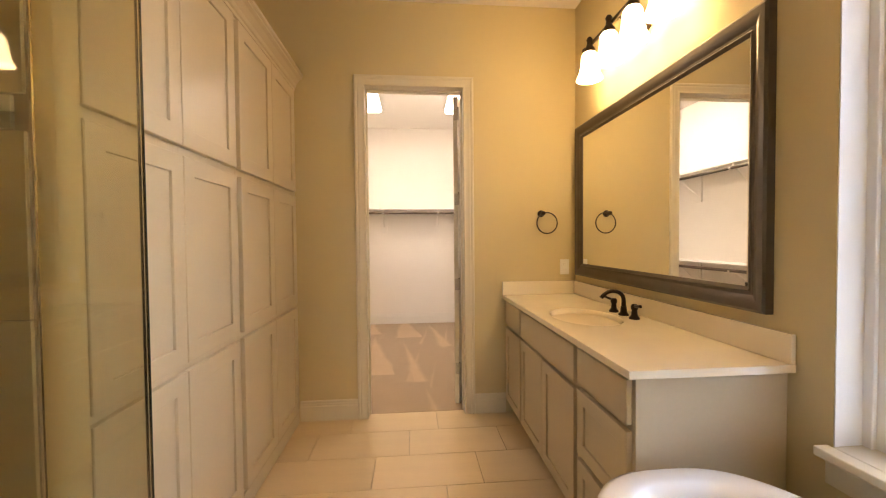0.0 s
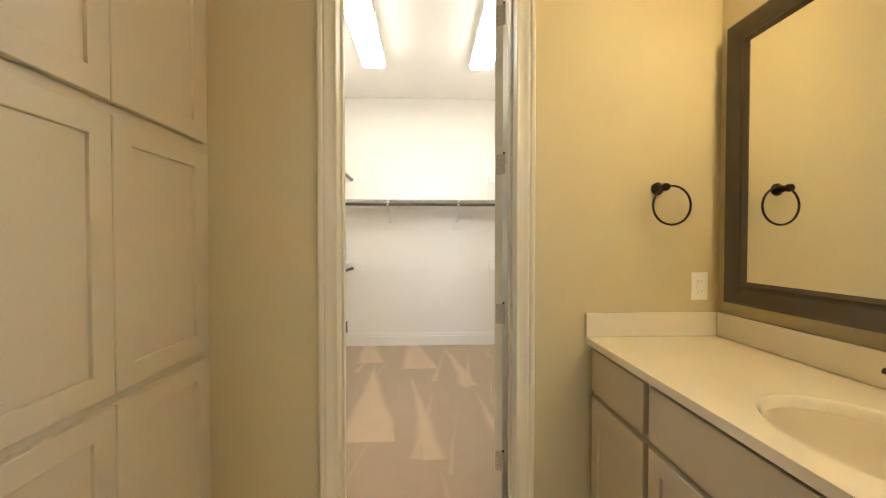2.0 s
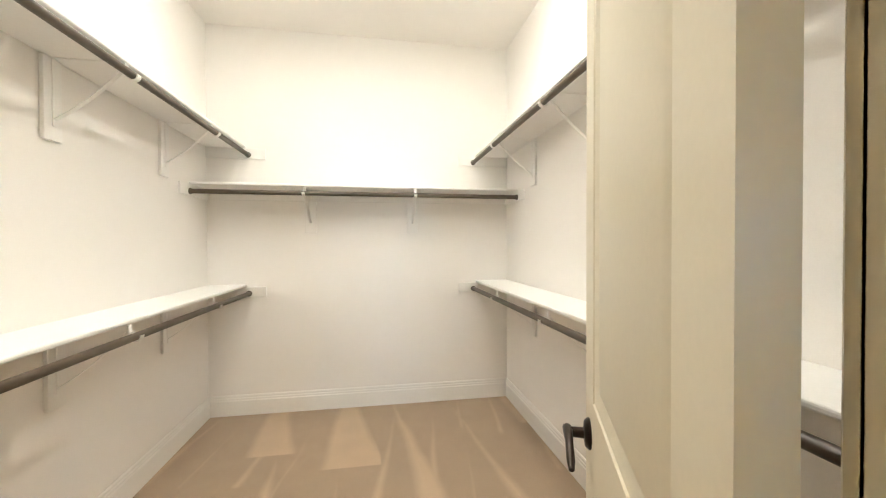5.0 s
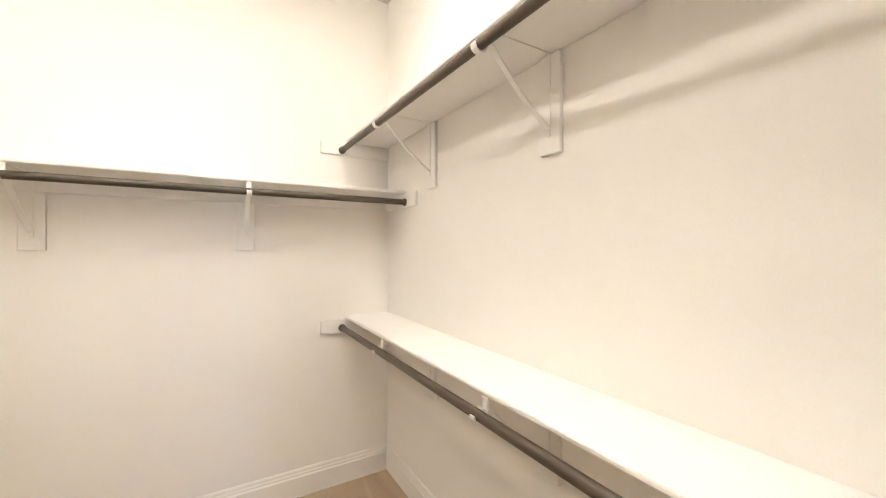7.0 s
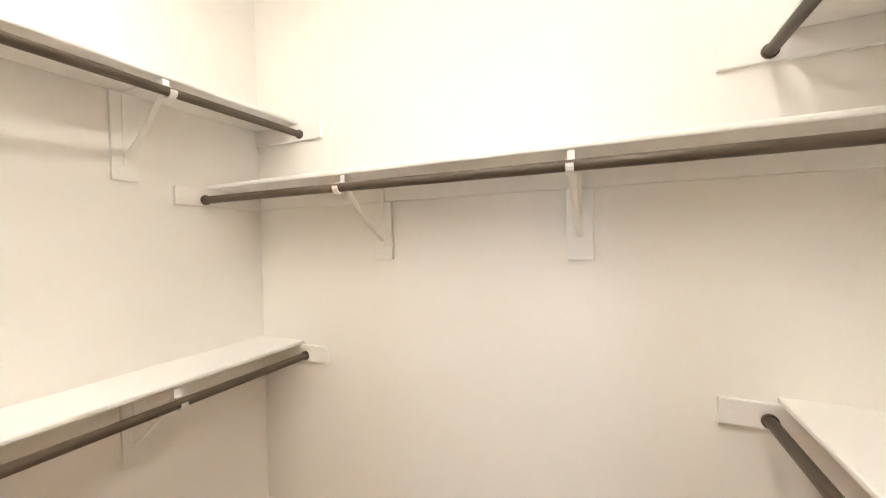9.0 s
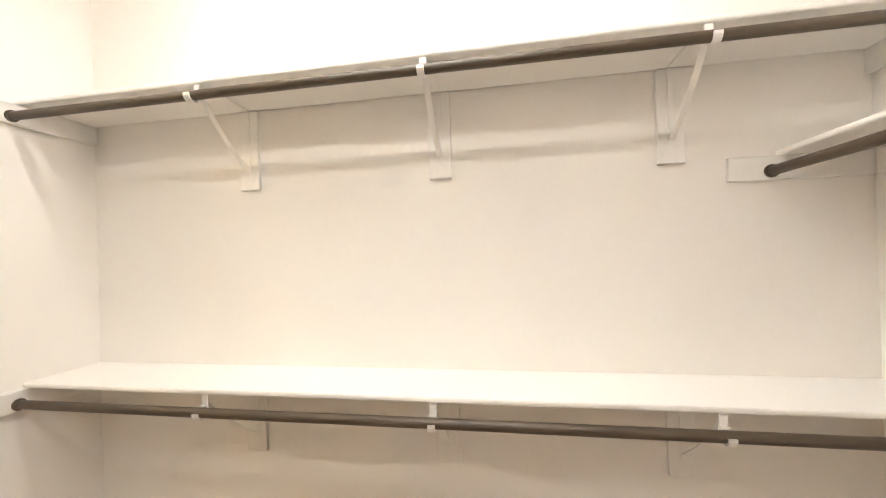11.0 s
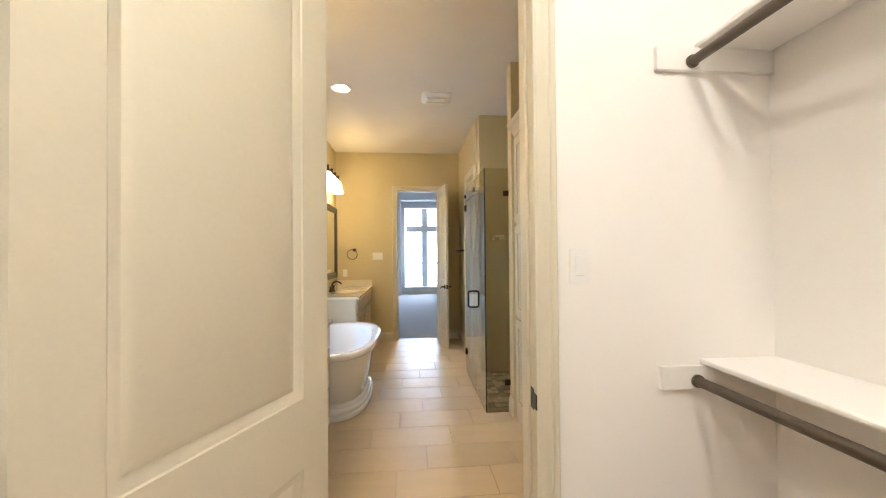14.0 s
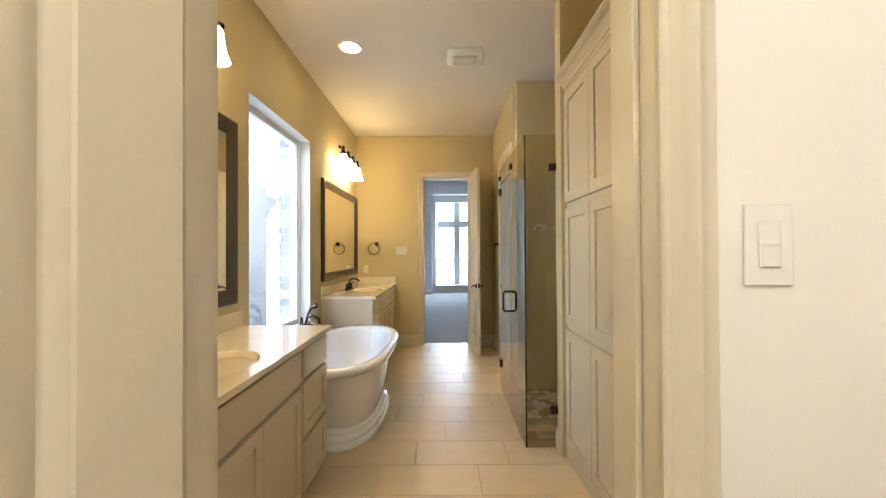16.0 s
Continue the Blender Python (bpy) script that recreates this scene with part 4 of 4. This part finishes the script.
# ---------- doors ----------
def panel_door(name, at, turn, width, label, hinges=True, kind="structure"):
    """Two-panel moulded door. Local x runs from the hinge to the free edge, faces at y = 0 and y = 0.035."""
    d = thing(name, at, label, "door", "panel doors", kind, turn=turn)
    hh, t = 2.42, 0.035
    st = 0.112
    bm = bmesh.new()
    pan = ((0.20, 0.79), (0.985, 2.30))
    box(bm, 0, st, 0, t, 0, hh)
    box(bm, width - st, width, 0, t, 0, hh)
    zs = [0.0] + [z for p in pan for z in p] + [hh]
    for z0, z1 in zip(zs[::2], zs[1::2]):
        box(bm, st, width - st, 0, t, z0, z1)
    for z0, z1 in pan:
        for side, out in ((0.0, 1), (t, -1)):
            # sticking: bead, slope and raised field
            sec = [(0.0, 0.0), (0.004, 0.003), (0.010, 0.004), (0.022, 0.011), (0.028, 0.012), (0.046, 0.005)]
            rings = [[bm.verts.new((x, side + out * dd, z)) for x, z in ((st + i, z0 + i), (width - st - i, z0 + i), (width - st - i, z1 - i), (st + i, z1 - i))] for i, dd in sec]
            for a, b in zip(rings, rings[1:]):
                for k in range(4):
                    bm.faces.new((a[k], a[(k + 1) % 4], b[(k + 1) % 4], b[k]))
            bm.faces.new(rings[-1])
    part("leaf", bm, M_TRIM, d, "", 25)
    for side, out in ((0.0, -1), (t, 1)):
        y = side
        xk = width - 0.065
        bm = lathe(bmesh.new(), [(0.034, 0), (0.034, 0.004), (0.028, 0.011), (0.012, 0.014), (0.011, 0.045), (0.013, 0.05), (0.006, 0.056)], 24, Matrix.Translation((xk, y, 0.90)) @ pose(0, 0, 0, 90 if out < 0 else -90, 0, 0), close=True)
        r = part("rose", bm, M_BRONZE, d, "dark bronze rose", 40)
        q = y + out * 0.048
        part("lever", tube(bmesh.new(), [(xk + 0.012, q, 0.902), (xk - 0.01, q, 0.903), (xk - 0.045, q, 0.897), (xk - 0.08, q, 0.878), (xk - 0.10, q, 0.868)], 0.008, 10, [0.011, 0.011, 0.0085, 0.009, 0.006]), M_BRONZE, r, "dark bronze curved lever", 60)
    part("latch_plate", boxed(width - 0.0005, width + 0.0015, 0.005, 0.03, 0.87, 0.93, bevel=0.0005), M_BRONZE, d)
    if hinges:
        for z in (0.28, 0.95, 1.62, 2.28):
            h = part("hinge", boxed(-0.0024, -0.0002, 0.001, 0.030, z - 0.045, z + 0.045, bevel=0.001), M_HINGE, d, "paint-toned metal hinge leaf")
            for k in range(5):
                part("knuckle", lathe(bmesh.new(), [(0.004, z - 0.045 + k * 0.018), (0.0065, z - 0.0442 + k * 0.018), (0.0065, z - 0.0285 + k * 0.018), (0.004, z - 0.0277 + k * 0.018)], 12, Matrix.Translation((-0.0045, -0.006, 0)), close=True), M_HINGE, h, "", 40)
            part("pin_tip", lathe(bmesh.new(), [(0.003, z + 0.045), (0.0055, z + 0.047), (0.0055, z + 0.051), (0.002, z + 0.054)], 12, Matrix.Translation((-0.0045, -0.006, 0)), close=True), M_BRONZE, h, "dark hinge pin tip", 40)
            for yy, dz in ((0.012, -0.033), (0.021, -0.012), (0.021, 0.012), (0.012, 0.033)):
                part("screw", lathe(bmesh.new(), [(0.0036, 0.0), (0.003, 0.0008), (0.0008, 0.0009)], 10, Matrix.Translation((-0.0024, yy, z + dz)) @ pose(0, 0, 0, 0, -90, 0), close=True), M_STEEL, h)
    return d


panel_door("door_1", (0.364, 0.150, 0.012), 66.6, 0.70, "cream two-panel door standing open into the closet")
panel_door("door_2", (-0.375, -4.815, 0.012), 97, 0.65, "cream two-panel door standing open beside the shower")
# strike plate
sp_ = thing("strike_plate", (OL, 0.10, 0.91), "dark bronze strike plate on the door jamb", "strike plate")
part("plate", boxed(OL + 0.0005, OL + 0.003, 0.094, 0.126, 0.875, 0.945, bevel=0.001), M_BRONZE, sp_)
part("lip", boxed(OL + 0.0005, OL + 0.0045, 0.1265, 0.156, 0.885, 0.935, bevel=0.0018), M_BRONZE, sp_, "curved strike lip")
# dark chip on the plate stands for the shade inside the hole
part("hole", boxed(OL + 0.003, OL + 0.0035, 0.102, 0.118, 0.893, 0.925), M_HOLE_SHADE, sp_)
sd = thing("door_3", (-0.80, -3.72, 0), "cream closed door of the side room", "door", "", "structure")
part("leaf", boxed(-0.84, -0.80, TY0 + 0.003, TY1 - 0.003, 0.01, OT - 0.003, bevel=0.002), M_TRIM, sd)

# ---------- closet shelves, rods and brackets ----------
RZ = {"upper": 2.046, "lower": 0.960, "back": 1.718}


def frame_of(side):
    """A wall's own axes: x along the run from its start, y off the wall, z up."""
    if side == "west":
        return Matrix(((0, 1, 0, -1.195), (1, 0, 0, DW), (0, 0, 1, 0), (0, 0, 0, 1)))
    if side == "east":
        return Matrix(((0, -1, 0, 1.232), (1, 0, 0, DW), (0, 0, 1, 0), (0, 0, 0, 1)))
    return Matrix(((1, 0, 0, -1.195), (0, -1, 0, 3.165), (0, 0, 1, 0), (0, 0, 0, 1)))


def shelf_run(side, level, length, brackets, start=0.0):
    """A painted shelf with cleats, its hanging rod and shelf-and-rod brackets."""
    F, z = frame_of(side), RZ[level]
    W = lambda bm: moved(bm, F)
    zt = z + 0.052
    c0 = F @ Vector(((start + length) / 2, 0.16, zt))
    s = thing("closet_shelf", c0, "white painted closet shelf with end cleats", "shelf", "closet shelves")
    part("board", W(boxed(start + 0.001, length - 0.001, 0.001, 0.286, zt, zt + 0.019, bevel=0.006)), M_SHELF, s)
    if side == "back":
        part("cleat", W(boxed(start + 0.02, length - 0.02, 0.001, 0.012, zt - 0.080, zt - 0.0005, bevel=0.003)), M_SHELF, s)
    for a, b in ((start + 0.001, start + 0.019), (length - 0.019, length - 0.001)):
        part("end_cleat", W(boxed(a, b, 0.001, 0.435, zt - 0.081, zt - 0.0005, bevel=0.003)), M_SHELF, s)
    r = thing("closet_rod", F @ Vector(((start + length) / 2, 0.305, z)), "dark stained wooden hanging rod", "closet rod", "closet rods")
    part("rod", W(tube(bmesh.new(), [(start + 0.021, 0.308, z), (length - 0.021, 0.308, z)], 0.0165, 20)), M_ROD_ACROSS if side == "back" else M_ROD, r, "", 40)
    for x in (start + 0.021, length - 0.021):
        part("end_socket", W(lathe(bmesh.new(), [(0.022, -0.002), (0.022, 0.006), (0.0175, 0.008)], 20, Matrix.Translation((x, 0.308, z)) @ pose(0, 0, 0, 0, 90 if x < 1 else -90, 0), close=True)), M_ROD, r, "", 40)
    for x in brackets:
        b = thing("shelf_bracket", F @ Vector((x, 0.02, z - 0.2)), "white metal shelf-and-rod bracket with a diagonal strut", "bracket", "closet brackets")
        part("mounting_block", W(boxed(x - 0.044, x + 0.044, 0.0012, 0.019, z - 0.282, zt - (0.081 if side == "back" else 0.002), bevel=0.003)), M_SHELF, b)
        bm = boxed(x - 0.008, x + 0.008, 0.0195, 0.023, z - 0.225, zt - 0.003, bevel=0.001)
        box(bm, x - 0.008, x + 0.008, 0.023, 0.28, zt - 0.004, zt - 0.001, 0.001)
        part("arm", W(bm), M_SHELF, b)
        bm = bmesh.new()
        n = 6
        run = [(0.024 + 0.25 * k / n, z - 0.200 + 0.220 * k / n - 0.018 * math.sin(math.pi * k / n)) for k in range(n + 1)]
        rings = [[bm.verts.new((x + sx, yy, zz + dz)) for sx, dz in ((-0.010, 0), (0.010, 0), (0.010, 0.004), (-0.010, 0.004))] for yy, zz in run]
        for a, c in zip(rings, rings[1:]):
            for k in range(4):
                bm.faces.new((a[k], a[(k + 1) % 4], c[(k + 1) % 4], c[k]))
        bm.faces.new(rings[0])
        bm.faces.new(rings[-1][::-1])
        part("strut", W(bm), M_SHELF, b)
        bm = bmesh.new()
        hook = [(x, 0.308 + 0.0215 * math.cos(a), z + 0.0215 * math.sin(a)) for a in [math.pi * (0.62 + 0.13 * k) for k in range(12)]]
        rings = []
        for k, p in enumerate(hook):
            d = Vector((0, p[1] - 0.308, p[2] - z)).normalized()
            q = Vector(p)
            rings.append([bm.verts.new(q + Vector((sx, 0, 0)) + d * dd) for sx, dd in ((-0.011, -0.003), (0.011, -0.003), (0.011, 0.0025), (-0.011, 0.0025))])
        for a, c in zip(rings, rings[1:]):
            for k in range(4):
                bm.faces.new((a[k], a[(k + 1) % 4], c[(k + 1) % 4], c[k]))
        bm.faces.new(rings[0])
        bm.faces.new(rings[-1][::-1])
        box(bm, x - 0.011, x + 0.011, 0.279, 0.285, z + 0.004, zt - 0.0045, 0.001)
        part("rod_hook", W(bm), M_SHELF, b)


DEPTH = 3.165 - DW
for side in ("west", "east"):
    for level in ("upper", "lower"):
        shelf_run(side, level, DEPTH, (0.795, 1.605, 2.42))
shelf_run("back", "back", 2.427, (0.775, 1.592))

# ---------- closet ceiling lamps ----------
for x in (-0.478, 0.556):
    lamp = thing("ceiling_light", (x, 1.6, H), "white wraparound ceiling light, lit", "ceiling light", "closet ceiling lights")
    part("housing", boxed(x - 0.115, x + 0.115, 0.97, 2.19, H - 0.06, H - 0.001, bevel=0.004), M_PLASTIC, lamp)
    bm = bmesh.new()
    prof = [(-0.105, 0.0), (-0.103, -0.015), (-0.085, -0.026), (0.085, -0.026), (0.103, -0.015), (0.105, 0.0)]
    ends = [[bm.verts.new((x + u, y, H - 0.061 + v)) for u, v in prof] for y in (0.99, 2.17)]
    for k in range(len(prof)):
        j = (k + 1) % len(prof)
        bm.faces.new((ends[0][k], ends[0][j], ends[1][j], ends[1][k]))
    bm.faces.new(ends[0])
    bm.faces.new(ends[1][::-1])
    part("diffuser", bm, M_TUBE, lamp, "lit prismatic diffuser")

# ---------- tiles and bricks ----------
tile_mesh = {}


def tile(parent, name, x0, x1, y0, y1, z, material, h=0.012):
    key = (round(x1 - x0, 3), round(y1 - y0, 3), material.name)
    if key not in tile_mesh:
        w, d = x1 - x0, y1 - y0
        tile_mesh[key] = mesh_of(name, boxed(0, w, 0, d, -h, 0, bevel=0.0015), material)
    ob = new(name, tile_mesh[key])
    ob.parent = parent
    ob.location = (x0, y0, z)
    return ob


G = 0.0025
for k in range(-1, 17):
    y1 = -0.215 - 0.303 * k
    y0 = max(y1 - 0.303, -4.968)
    y1 = min(y1, 0.063)
    if y1 - y0 < 0.02:
        continue
    x = (0.17, -0.03, -0.23)[(k + 1) % 3] - 1.818
    limit = -0.585 if -3.07 < (y0 + y1) / 2 < -1.94 else -0.84
    while x < XR:
        a, b = max(x, limit), min(x + 0.606, XR)
        if b - a > 0.03:
            tile(fl, "tile", a + G / 2, b - G / 2, y0 + G / 2, y1 - G / 2, 0.0, M_TILE)
        x += 0.606
rnd = random.Random(7)
pan_ = solid("shower_floor", boxed(-1.8, -0.588, -3.064, -1.943, -0.0115, -0.008), M_GROUT, "mosaic shower floor in brown and cream", "floor")
s = 0.056
rest = bmesh.new()
for i in range(20):
    for j in range(19):
        x, y = -0.646 - i * s, -3.02 + j * s
        if i < 13:
            tile(pan_, "mosaic_tile", x + 0.002, x + s - 0.002, y + 0.002, y + s - 0.002, -0.002, M_MOSAIC, 0.006)
        else:
            box(rest, x + 0.002, x + s - 0.002, y + 0.002, y + s - 0.002, -0.008, -0.002)
part("mosaic_rest", rest, M_MOSAIC, pan_)["kind"] = "stuff"


def wall_tiles(parent, x0, x1, y, out):
    me = {}
    for j, (z0, z1) in enumerate(((0.0, 0.557), (0.557, 1.153), (1.153, 1.55), (1.625, 2.21), (2.21, 2.30))):
        x = x0 - (j % 2) * 0.15
        while x < x1:
            a, b = max(x, x0) + 0.0015, min(x + 0.305, x1) - 0.0015
            if b - a > 0.02:
                key = (round(b - a, 3), round(z1 - z0, 3))
                if key not in me:
                    me[key] = mesh_of("tile", boxed(0, b - a, -0.004, 0.004, 0.0015, z1 - z0 - 0.0015, bevel=0.0012), M_SHOWER)
                o = new("tile", me[key])
                o.parent = parent
                o.location = (a, y + out * 0.0045, z0)
            x += 0.305
    n = int((x1 - x0) / 0.037)
    chip = mesh_of("accent_tile", boxed(0, 0.034, -0.004, 0.005, 0.0, 0.034, bevel=0.0012), M_ACCENT)
    for i in range(n):
        for z in (1.5525, 1.5885):
            o = new("accent_tile", chip)
            o.parent = parent
            o.location = (x0 + 0.002 + i * 0.037, y + out * 0.0045, z)


wall_tiles(wsn, -1.79, -0.803, -1.942, -1)
wall_tiles(wss, -1.79, -0.764, -3.064, 1)
ext = solid("wall_exterior", boxed(1.451, 1.50, -3.6, -3.045, -0.3, 3.3), M_BRICK, "grey brick facing beside the window", "wall")
for j in range(36):
    z = 0.0 + j * 0.0765
    tile(ext, "brick", 1.452, 1.565 - 0.012 * (j % 2), -3.04, -2.945, z + 0.066, M_BRICK, 0.066)
solid("wall_exterior_reveal", boxed(1.4505, 1.545, -3.044, -2.955, -0.3, 2.9), M_STONE, "mortar behind the brick reveal", "wall")
